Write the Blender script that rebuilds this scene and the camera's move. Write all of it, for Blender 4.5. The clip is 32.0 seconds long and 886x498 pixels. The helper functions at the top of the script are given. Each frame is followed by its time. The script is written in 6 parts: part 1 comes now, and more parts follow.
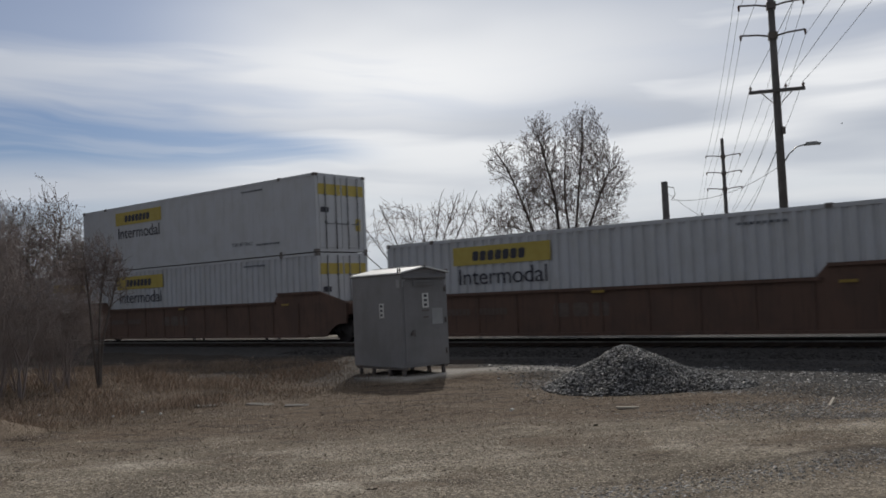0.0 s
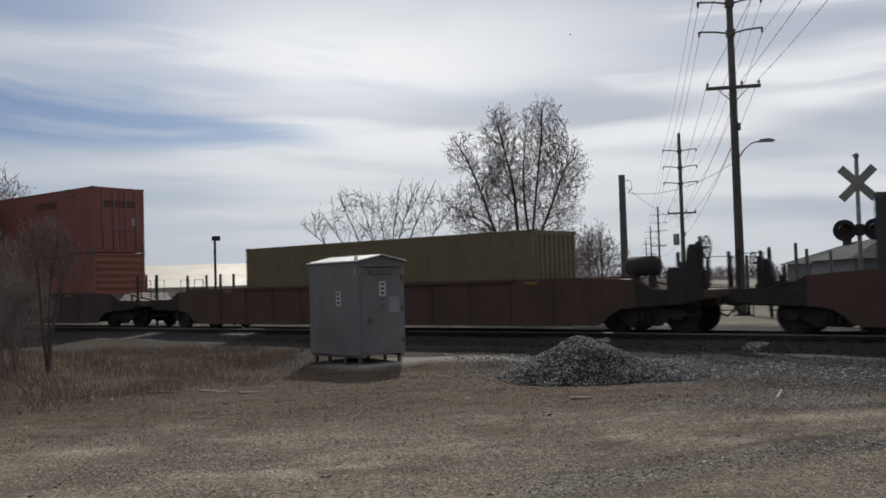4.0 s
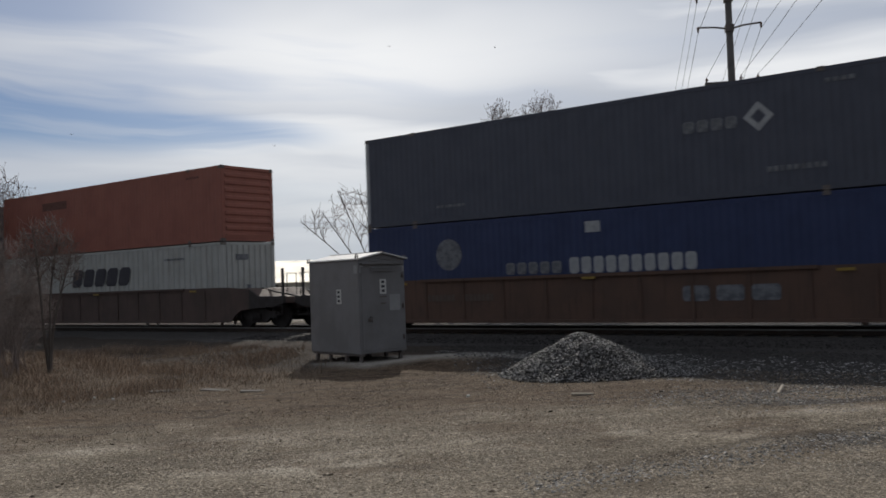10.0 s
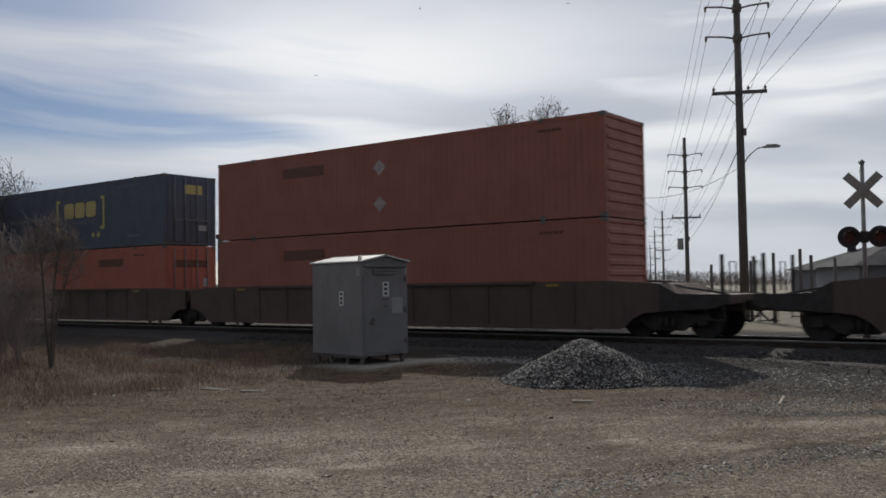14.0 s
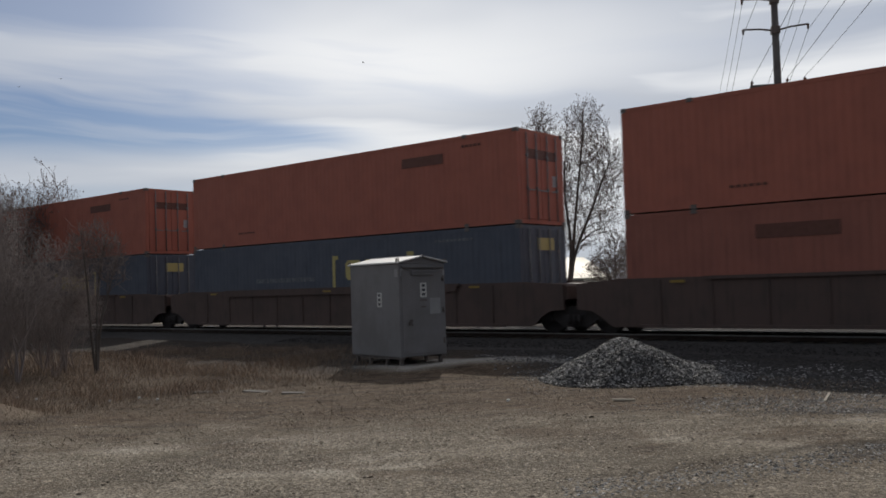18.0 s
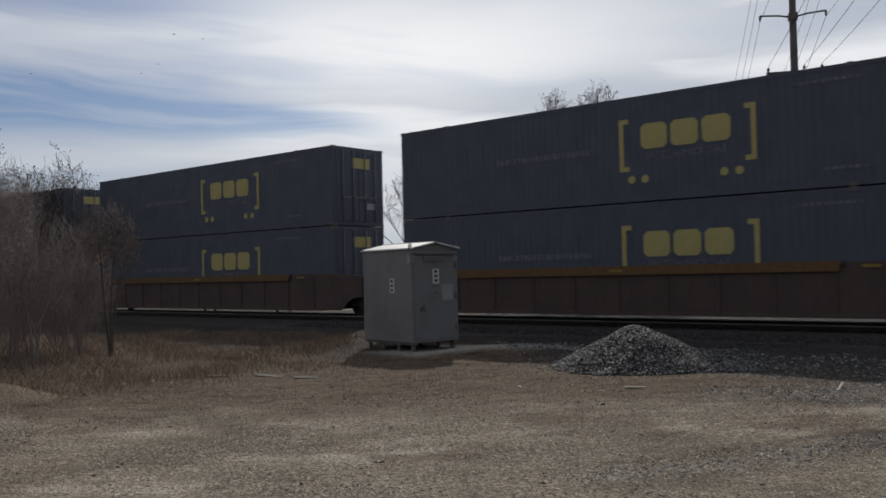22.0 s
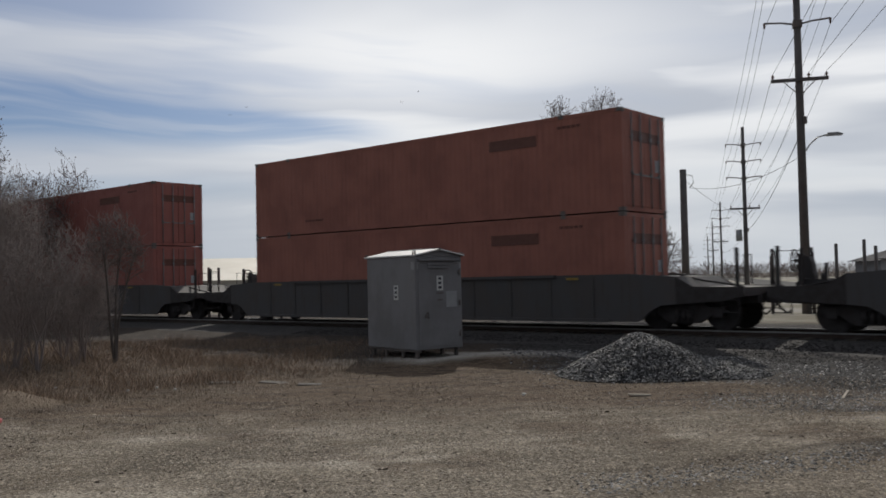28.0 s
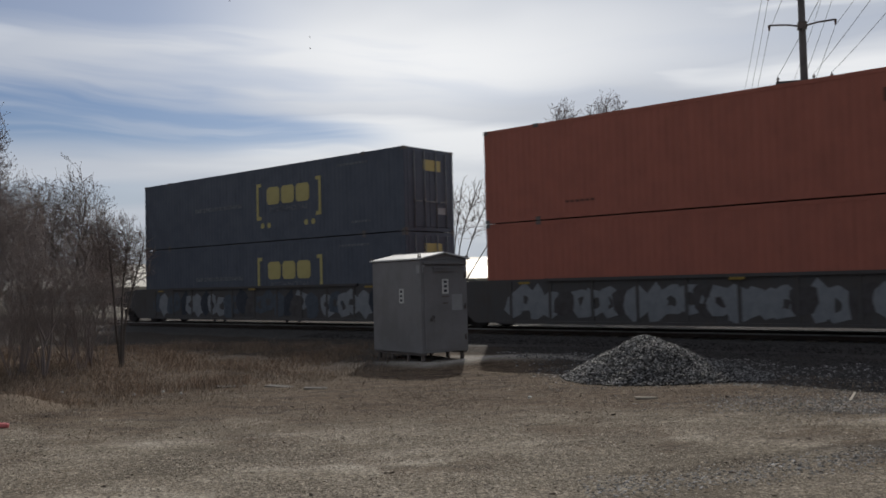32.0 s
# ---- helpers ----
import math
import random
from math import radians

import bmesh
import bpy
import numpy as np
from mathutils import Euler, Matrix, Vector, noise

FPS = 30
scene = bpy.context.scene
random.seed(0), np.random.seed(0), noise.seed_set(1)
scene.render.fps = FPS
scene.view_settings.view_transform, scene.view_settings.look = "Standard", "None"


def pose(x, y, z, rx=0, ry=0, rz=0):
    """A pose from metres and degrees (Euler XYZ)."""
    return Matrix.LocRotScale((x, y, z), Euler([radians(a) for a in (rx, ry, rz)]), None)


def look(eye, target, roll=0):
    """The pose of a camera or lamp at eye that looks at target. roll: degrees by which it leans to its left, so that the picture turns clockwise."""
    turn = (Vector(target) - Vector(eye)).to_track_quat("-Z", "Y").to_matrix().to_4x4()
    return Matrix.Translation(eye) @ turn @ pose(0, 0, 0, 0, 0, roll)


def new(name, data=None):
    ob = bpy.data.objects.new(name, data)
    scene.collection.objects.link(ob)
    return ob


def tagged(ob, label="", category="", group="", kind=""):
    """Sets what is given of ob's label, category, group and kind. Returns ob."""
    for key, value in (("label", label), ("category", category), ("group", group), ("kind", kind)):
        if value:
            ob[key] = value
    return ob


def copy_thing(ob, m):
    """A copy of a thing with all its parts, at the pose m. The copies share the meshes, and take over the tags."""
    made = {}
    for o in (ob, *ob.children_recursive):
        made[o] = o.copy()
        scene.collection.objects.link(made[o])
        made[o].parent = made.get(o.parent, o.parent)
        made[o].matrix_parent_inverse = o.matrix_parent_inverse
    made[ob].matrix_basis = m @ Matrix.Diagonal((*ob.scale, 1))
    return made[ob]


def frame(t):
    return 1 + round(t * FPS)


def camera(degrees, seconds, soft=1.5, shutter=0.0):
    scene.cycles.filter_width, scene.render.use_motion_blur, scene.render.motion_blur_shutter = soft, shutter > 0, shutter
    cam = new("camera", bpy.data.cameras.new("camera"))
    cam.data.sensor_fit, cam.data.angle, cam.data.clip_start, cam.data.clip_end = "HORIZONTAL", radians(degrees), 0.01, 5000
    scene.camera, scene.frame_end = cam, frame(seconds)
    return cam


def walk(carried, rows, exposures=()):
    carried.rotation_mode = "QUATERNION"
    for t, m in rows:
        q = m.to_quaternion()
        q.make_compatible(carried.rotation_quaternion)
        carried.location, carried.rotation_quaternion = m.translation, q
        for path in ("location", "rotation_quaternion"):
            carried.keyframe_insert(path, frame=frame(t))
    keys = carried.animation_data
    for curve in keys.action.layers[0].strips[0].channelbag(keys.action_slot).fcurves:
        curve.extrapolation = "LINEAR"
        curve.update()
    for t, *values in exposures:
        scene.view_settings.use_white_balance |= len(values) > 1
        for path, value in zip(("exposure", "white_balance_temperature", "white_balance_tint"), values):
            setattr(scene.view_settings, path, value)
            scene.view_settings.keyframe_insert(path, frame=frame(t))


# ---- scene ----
cam = camera(52.93, 32.0, soft=1.7, shutter=0.12)
EYE = (0.0, 0.0, 1.75)
# seconds, yaw, pitch, roll of the hand-held camera, which stands on one spot
TURNS = [
    (0.0, -0.27, 3.00, 2.57),
    (0.5, -0.23, 2.79, 2.34),
    (1.0, -0.31, 2.74, 2.56),
    (1.5, -0.61, 2.58, 2.45),
    (2.0, -1.57, 2.64, 2.19),
    (2.5, -2.47, 2.68, 1.83),
    (3.0, -2.77, 2.55, 1.71),
    (3.5, -2.94, 2.41, 1.55),
    (4.0, -3.02, 2.19, 1.69),
    (4.5, -3.24, 2.14, 1.83),
    (6.5, -3.97, 2.41, 1.29),
    (7.0, -3.72, 2.30, 1.54),
    (7.5, -3.52, 2.28, 1.90),
    (8.0, -3.52, 2.31, 1.65),
    (8.5, -3.72, 2.07, 1.51),
    (9.0, -3.72, 1.98, 1.63),
    (9.5, -3.28, 2.14, 1.90),
    (10.0, -2.99, 2.02, 2.09),
    (10.5, -3.69, 2.09, 1.67),
    (11.0, -4.12, 2.24, 1.27),
    (11.5, -4.30, 2.01, 0.91),
    (12.0, -4.13, 1.79, 1.07),
    (12.5, -3.44, 2.21, 1.31),
    (13.0, -3.11, 2.44, 1.21),
    (13.5, -3.08, 2.35, 0.91),
    (14.0, -2.81, 2.28, 0.90),
    (14.5, -2.21, 2.53, 1.26),
    (16.5, -1.73, 2.68, 1.45),
    (17.0, -1.40, 2.84, 1.56),
    (17.5, -0.99, 2.68, 1.64),
    (18.0, -0.39, 2.35, 1.75),
    (18.5, -0.29, 2.24, 1.96),
    (19.0, -0.53, 2.17, 1.88),
    (19.5, -0.78, 2.24, 1.61),
    (20.0, -0.51, 2.14, 1.57),
    (20.5, -0.00, 1.95, 1.74),
    (21.0, 0.10, 1.50, 1.86),
    (21.5, 0.25, 1.38, 1.48),
    (22.0, 0.41, 1.49, 1.33),
    (22.5, 0.46, 1.54, 1.35),
    (23.0, 0.75, 1.31, 1.49),
    (23.5, 0.96, 1.11, 1.88),
    (24.0, 0.75, 1.27, 2.00),
    (24.5, 0.66, 1.41, 1.80),
    (25.0, 0.75, 1.33, 1.84),
    (25.5, 0.50, 1.24, 1.70),
    (27.5, 0.62, 1.93, 1.25),
    (28.0, 0.67, 1.94, 1.24),
    (28.5, 0.70, 2.11, 1.38),
    (29.0, 0.78, 2.16, 1.40),
    (29.5, 1.03, 1.89, 1.53),
    (30.0, 1.03, 1.68, 1.64),
    (30.5, 1.07, 1.82, 1.73),
    (31.0, 1.19, 2.08, 1.74),
    (31.5, 1.19, 2.16, 1.56),
    (32.0, 1.02, 2.16, 1.44),
]
walk(cam, [(t, pose(*EYE, 90 + pitch, roll, yaw)) for t, yaw, pitch, roll in TURNS])

# ---- light ----
SUN_AZ, SUN_EL = -3.0, 33.0          # degrees from straight ahead, and above the horizon
sun_way = Vector((-math.sin(radians(SUN_AZ)) * math.cos(radians(SUN_EL)), math.cos(radians(SUN_AZ)) * math.cos(radians(SUN_EL)), math.sin(radians(SUN_EL))))
world = bpy.data.worlds.new("sky")
scene.world = world
world.use_nodes = True


class Nodes:
    """A short way to write node trees."""

    def __init__(self, tree):
        self.tree = tree

    def add(self, kind):
        return self.tree.nodes.new("ShaderNode" + kind)

    def put(self, socket, value):
        if isinstance(value, bpy.types.NodeSocket):
            self.tree.links.new(value, socket)
        elif value is not None:
            if socket.type == "RGBA" and len(value) == 3:
                value = (*value, 1)
            socket.default_value = value

    def math(self, op, a, b=None, c=None, clamp=False):
        node = self.add("Math")
        node.operation, node.use_clamp = op, clamp
        for i, v in enumerate((a, b, c)):
            if v is not None:
                self.put(node.inputs[i], v)
        return node.outputs[0]

    def mix(self, fac, a, b, blend="MIX"):
        node = self.add("Mix")
        node.data_type, node.blend_type = "RGBA", blend
        self.put(node.inputs[0], fac)
        self.put(node.inputs[6], a)
        self.put(node.inputs[7], b)
        return node.outputs[2]

    def noise(self, vector, scale, detail=4.0, rough=0.55, distort=0.0):
        node = self.add("TexNoise")
        if vector is not None:
            self.put(node.inputs["Vector"], vector)
        self.put(node.inputs["Scale"], scale)
        self.put(node.inputs["Detail"], detail)
        self.put(node.inputs["Roughness"], rough)
        self.put(node.inputs["Distortion"], distort)
        return node.outputs["Fac"]

    def ramp(self, fac, lo, hi, a=0.0, b=1.0, smooth=True):
        node = self.add("MapRange")
        node.interpolation_type = "SMOOTHSTEP" if smooth else "LINEAR"
        for i, v in enumerate((fac, lo, hi, a, b)):
            self.put(node.inputs[i], v)
        return node.outputs[0]

    def vec(self, x, y, z):
        node = self.add("CombineXYZ")
        for i, v in enumerate((x, y, z)):
            self.put(node.inputs[i], v)
        return node.outputs[0]

    def mapped(self, vector, scale=(1, 1, 1), loc=(0, 0, 0), rot=(0, 0, 0)):
        node = self.add("Mapping")
        self.put(node.inputs["Vector"], vector)
        self.put(node.inputs["Scale"], scale)
        self.put(node.inputs["Location"], loc)
        self.put(node.inputs["Rotation"], [radians(a) for a in rot])
        return node.outputs[0]


def sky_world():
    n = Nodes(world.node_tree)
    bg = world.node_tree.nodes["Background"]
    sky = n.add("TexSky")
    sky.sky_type, sky.sun_disc = "NISHITA", False
    sky.sun_elevation, sky.sun_rotation = radians(SUN_EL), radians(-SUN_AZ)
    sky.dust_density, sky.ozone_density = 1.0, 2.0
    blue = n.mix(1.0, sky.outputs[0], (0.033, 0.0395, 0.051), "MULTIPLY")
    d = n.add("TexCoord").outputs["Generated"]
    sep = n.add("SeparateXYZ")
    n.put(sep.inputs[0], d)
    x, y, z = sep.outputs
    az = n.math("ARCTAN2", x, y)                       # to the right, radians
    el = n.math("ARCSINE", z)
    warp = n.noise(n.vec(az, n.math("MULTIPLY", el, 3.0), 0.0), 2.2, 3.0)
    high = n.math("MULTIPLY_ADD", n.math("SUBTRACT", warp, 0.5), 0.09, n.math("MULTIPLY_ADD", az, 0.03, el))
    streak = n.noise(n.vec(az, n.math("MULTIPLY", high, 9.0), 8.1), 1.9, 4.0, 0.47, 0.25)
    thread = n.noise(n.vec(n.math("MULTIPLY", az, 1.2), n.math("MULTIPLY", high, 22.0), 1.3), 2.6, 4.0, 0.5, 0.2)
    ragged = n.math("MULTIPLY_ADD", n.math("SUBTRACT", thread, 0.5), 0.03, n.math("MULTIPLY_ADD", n.math("SUBTRACT", warp, 0.5), 0.025, el))
    # one long opening low on the left, that narrows to a point near the middle
    past = n.math("MAXIMUM", n.math("ADD", az, 0.27), 0.0)
    roof = n.math("SUBTRACT", n.math("MULTIPLY_ADD", past, -0.26, 0.216), ragged)
    foot = n.math("SUBTRACT", ragged, n.math("MULTIPLY_ADD", past, 0.03, 0.150))
    main = n.math("MULTIPLY", n.ramp(roof, -0.016, 0.022), n.ramp(foot, -0.014, 0.014))
    main = n.math("MULTIPLY", main, n.ramp(az, -0.12, 0.0, 1.0, 0.0))
    main = n.math("MULTIPLY", main, n.math("MULTIPLY", n.ramp(az, -1.3, -0.8), n.ramp(thread, 0.42, 0.66, 1.0, 0.66)))
    # thinner veils elsewhere: high on the left, and a few long threads
    top = n.math("MULTIPLY", n.ramp(ragged, 0.252, 0.285), n.math("MULTIPLY", n.ramp(az, -1.3, -0.8), n.math("MULTIPLY", n.ramp(el, 0.55, 0.36), n.ramp(az, -0.36, -0.1, 0.66, 0.0))))
    veil = n.math("MULTIPLY", n.ramp(streak, 0.44, 0.3), n.math("MULTIPLY", n.ramp(az, -1.3, -0.8), n.ramp(az, -0.3, 0.15, 0.46, 0.14)))
    low_thread = n.math("MULTIPLY", n.math("MULTIPLY", n.ramp(ragged, 0.088, 0.1), n.ramp(ragged, 0.122, 0.106)), n.ramp(az, -0.5, 0.05, 0.42, 0.1))
    clear = n.math("MAXIMUM", n.math("MAXIMUM", main, top), n.math("MAXIMUM", veil, low_thread))
    mask = n.math("SUBTRACT", 1.0, n.math("MULTIPLY", clear, 1.0))
    thick = n.math("MULTIPLY", n.ramp(streak, 0.34, 0.68), n.math("ADD", n.ramp(az, -0.42, -0.06, 0.45, 1.0), n.ramp(az, -0.8, -1.2, 0.0, 0.5)))
    bright = n.math("EXPONENT", n.math("MULTIPLY", n.math("ADD", n.math("POWER", n.math("MULTIPLY", n.math("ADD", az, 0.03), 3.0), 2.0), n.math("POWER", n.math("MULTIPLY", n.math("SUBTRACT", high, 0.25), 13.0), 2.0)), -1.0))
    white = n.mix(n.math("MAXIMUM", thick, bright), (0.415, 0.46, 0.55), (0.88, 0.89, 0.905))
    low = n.ramp(el, 0.0, 0.24)
    grey = n.math("MULTIPLY", n.math("MULTIPLY", n.ramp(ragged, 0.1, 0.16), n.ramp(ragged, 0.235, 0.185)), n.math("MULTIPLY", n.ramp(az, -0.04, 0.1, 0.0, 0.55), n.ramp(streak, 0.62, 0.4)))
    white = n.mix(grey, white, (0.45, 0.485, 0.55))
    white = n.mix(low, n.mix(0.72, white, (0.5, 0.54, 0.585)), white)
    both = n.mix(mask, blue, white)
    # the sky is brightest on the sun's side, and dims away from it
    near_sun = n.math("ADD", n.math("MULTIPLY", x, sun_way.x), n.math("MULTIPLY", y, sun_way.y))
    dim = n.ramp(near_sun, -0.75, 0.55, 0.0, 1.0)
    over = n.ramp(el, 0.45, 1.1, 1.0, 0.6)
    both = n.mix(1.0, both, n.mix(dim, (0.325, 0.345, 0.375), (1.0, 1.0, 1.0)), "MULTIPLY")
    n.put(bg.inputs["Color"], n.mix(1.0, both, n.vec(over, over, over), "MULTIPLY"))
    n.put(bg.inputs["Strength"], 1.0)


sky_world()
sun = new("sun", bpy.data.lights.new("sun", "SUN"))
sun.data.energy, sun.data.angle, sun.data.color = 2.3, radians(0.6), (1.0, 0.94, 0.85)
sun.matrix_world = look(sun_way * 200, (0, 0, 0))

# ---- materials ----


def surface(name, colour, rough=0.6, metal=0.0, second=None, scale=6.0, amount=0.5, grain=40.0, bump=0.0, bump_scale=60.0, streak=0.0, dirt=None, per_object=0.0, space="Object"):
    """A painted, rusty or mineral surface: two colours mixed at a coarse and a fine scale, streaks that run down, relief."""
    m = bpy.data.materials.new(name)
    m.use_nodes = True
    n = Nodes(m.node_tree)
    bsdf = m.node_tree.nodes["Principled BSDF"]
    co = n.add("TexCoord").outputs[space]
    second = second or tuple(c * 0.72 for c in colour)
    coarse = n.ramp(n.noise(co, scale, 5.0, 0.6), 0.38, 0.66)
    fine = n.ramp(n.noise(co, grain, 4.0, 0.65), 0.3, 0.7)
    col = n.mix(n.math("MULTIPLY", coarse, amount), colour, second)
    col = n.mix(n.math("MULTIPLY", fine, amount * 0.45), col, second)
    if streak:
        st = n.ramp(n.noise(n.mapped(co, (7.0, 7.0, 0.55)), 1.4, 5.0, 0.6), 0.5, 0.72)
        col = n.mix(n.math("MULTIPLY", st, streak), col, dirt or tuple(c * 0.45 for c in colour))
    if per_object:
        rnd = n.add("ObjectInfo").outputs["Random"]
        col = n.mix(1.0, col, n.vec(*[n.ramp(rnd, 0.0, 1.0, 1 - per_object, 1 + per_object, False)] * 3), "MULTIPLY")
    n.put(bsdf.inputs["Base Color"], col)
    n.put(bsdf.inputs["Roughness"], n.ramp(coarse, 0.0, 1.0, rough, min(1.0, rough + 0.15), False))
    n.put(bsdf.inputs["Metallic"], metal)
    n.put(bsdf.inputs["Specular IOR Level"], 0.5 if metal or rough < 0.45 else 0.25)
    if bump:
        b = n.add("Bump")
        n.put(b.inputs["Strength"], bump)
        n.put(b.inputs["Distance"], 0.02)
        n.put(b.inputs["Height"], n.noise(co, bump_scale, 6.0, 0.65))
        n.put(bsdf.inputs["Normal"], b.outputs[0])
    return m


WHITE = surface("white_paint", (0.485, 0.5, 0.535), 0.5, second=(0.43, 0.435, 0.44), scale=1.3, amount=0.6, streak=0.2, dirt=(0.31, 0.29, 0.26))
CREAM = surface("aged_white_paint", (0.45, 0.465, 0.45), 0.55, second=(0.37, 0.375, 0.355), scale=1.3, amount=0.6, streak=0.35, dirt=(0.22, 0.19, 0.15))
ORANGE = surface("orange_paint", (0.42, 0.138, 0.096), 0.55, second=(0.34, 0.122, 0.09), scale=1.3, amount=0.6, streak=0.2, dirt=(0.17, 0.07, 0.05))
DULL_ORANGE = surface("dull_orange_paint", (0.33, 0.122, 0.09), 0.55, second=(0.265, 0.105, 0.082), scale=1.0, amount=0.7, streak=0.3, dirt=(0.14, 0.07, 0.055))
RED = surface("faded_red_paint", (0.33, 0.12, 0.1), 0.55, second=(0.26, 0.1, 0.086), scale=1.3, amount=0.6, streak=0.2, dirt=(0.13, 0.055, 0.045))
FADED = surface("brown_red_paint", (0.36, 0.142, 0.105), 0.6, second=(0.25, 0.105, 0.082), scale=0.8, amount=0.7, streak=0.3, dirt=(0.11, 0.06, 0.05))
NAVY = surface("navy_paint", (0.094, 0.107, 0.138), 0.5, second=(0.078, 0.09, 0.117), scale=1.4, amount=0.6, streak=0.25, dirt=(0.03, 0.03, 0.032))
CHARCOAL = surface("blue_black_paint", (0.082, 0.09, 0.12), 0.5, second=(0.07, 0.077, 0.103), scale=1.4, amount=0.6, streak=0.2, dirt=(0.04, 0.038, 0.036))
BLUE = surface("blue_paint", (0.034, 0.05, 0.125), 0.45, second=(0.027, 0.038, 0.09), scale=1.4, amount=0.5, streak=0.2)
SLATE = surface("grey_blue_paint", (0.066, 0.072, 0.084), 0.5, second=(0.057, 0.063, 0.073), scale=1.4, amount=0.6, streak=0.25)
TAN = surface("yellow_tan_paint", (0.215, 0.175, 0.1), 0.55, second=(0.17, 0.135, 0.08), scale=1.4, amount=0.6, streak=0.3)
YELLOW = surface("yellow_lettering", (0.46, 0.365, 0.09), 0.5, second=(0.38, 0.29, 0.07), scale=3.0, amount=0.5)
PALE_YELLOW = surface("pale_yellow_lettering", (0.5, 0.43, 0.17), 0.5, second=(0.42, 0.35, 0.15), scale=3.0, amount=0.5)
INK = surface("dark_lettering", (0.05, 0.05, 0.064), 0.5, amount=0.3)
PALE = surface("white_lettering", (0.4, 0.415, 0.43), 0.5, second=(0.25, 0.26, 0.28), scale=4.0, amount=0.6)
FAINT = surface("worn_white_lettering", (0.22, 0.23, 0.25), 0.6, second=(0.08, 0.085, 0.1), scale=5.0, amount=0.8)
CRIMSON = surface("crimson_spray_paint", (0.3, 0.03, 0.05), 0.6, second=(0.4, 0.25, 0.25), scale=5.0, amount=0.6)
SHADE_ORANGE = surface("dark_panel_paint", (0.15, 0.065, 0.05), 0.5, amount=0.5)
GALV = surface("galvanised_steel", (0.22, 0.225, 0.23), 0.5, 0.5, scale=5.0, amount=0.5)
CASTING = surface("cast_steel", (0.16, 0.14, 0.13), 0.6, 0.3, scale=9.0, amount=0.6)
BROWN = surface("brown_car_paint", (0.13, 0.076, 0.056), 0.65, second=(0.092, 0.064, 0.054), scale=1.3, amount=0.6, streak=0.5, dirt=(0.05, 0.036, 0.03), bump=0.1)
DARK_BROWN = surface("sooty_brown_car_paint", (0.112, 0.075, 0.065), 0.65, second=(0.084, 0.066, 0.06), scale=1.3, amount=0.6, streak=0.4, dirt=(0.04, 0.034, 0.031), bump=0.1)
BLACK_CAR = surface("sooty_black_car_paint", (0.08, 0.078, 0.08), 0.65, second=(0.094, 0.082, 0.076), scale=1.3, amount=0.6, streak=0.4, dirt=(0.07, 0.05, 0.04), bump=0.1)
RED_BAND = surface("red_sill_paint", (0.2, 0.042, 0.045), 0.55, amount=0.6, streak=0.4)
GOLD_BAND = surface("ochre_sill_paint", (0.19, 0.105, 0.045), 0.6, amount=0.7, streak=0.5)
IRON = surface("grimy_running_gear", (0.055, 0.05, 0.05), 0.75, 0.0, second=(0.045, 0.038, 0.035), scale=5.0, amount=0.7, bump=0.2)
SOOT = surface("soot_black_deck_gear", (0.05, 0.048, 0.05), 0.7, second=(0.06, 0.054, 0.05), scale=5.0, amount=0.6)
RAILSTEEL = surface("rusty_rail_steel", (0.06, 0.045, 0.038), 0.6, 0.4, second=(0.06, 0.035, 0.025), scale=4.0, amount=0.7)
RAILHEAD = surface("polished_rail_head", (0.3, 0.29, 0.28), 0.45, 0.7, amount=0.3)
REFLECT = surface("yellow_reflective_tape", (0.29, 0.19, 0.03), 0.4, amount=0.3)
WORN = surface("worn_brown_lettering", (0.13, 0.1, 0.085), 0.6, amount=0.6)
PANEL = surface("worn_pale_panel", (0.44, 0.375, 0.36), 0.6, second=(0.22, 0.17, 0.165), scale=5.0, amount=0.6)
GRAFF_D = surface("grey_spray_paint", (0.085, 0.08, 0.082), 0.6, second=(0.06, 0.05, 0.05), scale=4.0, amount=0.7)
GRAFF_A = surface("pale_spray_paint", (0.25, 0.262, 0.28), 0.6, second=(0.19, 0.2, 0.22), scale=4.0, amount=0.7)
GRAFF_B = surface("dark_spray_paint", (0.04, 0.045, 0.06), 0.6, amount=0.5)
GRAFF_C = surface("blue_spray_paint", (0.085, 0.1, 0.125), 0.6, amount=0.6)

# ---- shared mesh tools ----


def box(bm, x0, x1, y0, y1, z0, z1, bevel=0.0):
    vs = [bm.verts.new(v) for v in ((x0, y0, z0), (x1, y0, z0), (x1, y1, z0), (x0, y1, z0), (x0, y0, z1), (x1, y0, z1), (x1, y1, z1), (x0, y1, z1))]
    fs = [bm.faces.new([vs[i] for i in f]) for f in ((3, 2, 1, 0), (4, 5, 6, 7), (0, 1, 5, 4), (1, 2, 6, 5), (2, 3, 7, 6), (3, 0, 4, 7))]
    if bevel:
        es = list({e for f in fs for e in f.edges})
        bmesh.ops.bevel(bm, geom=es, offset=bevel, segments=1, affect="EDGES")
    return bm


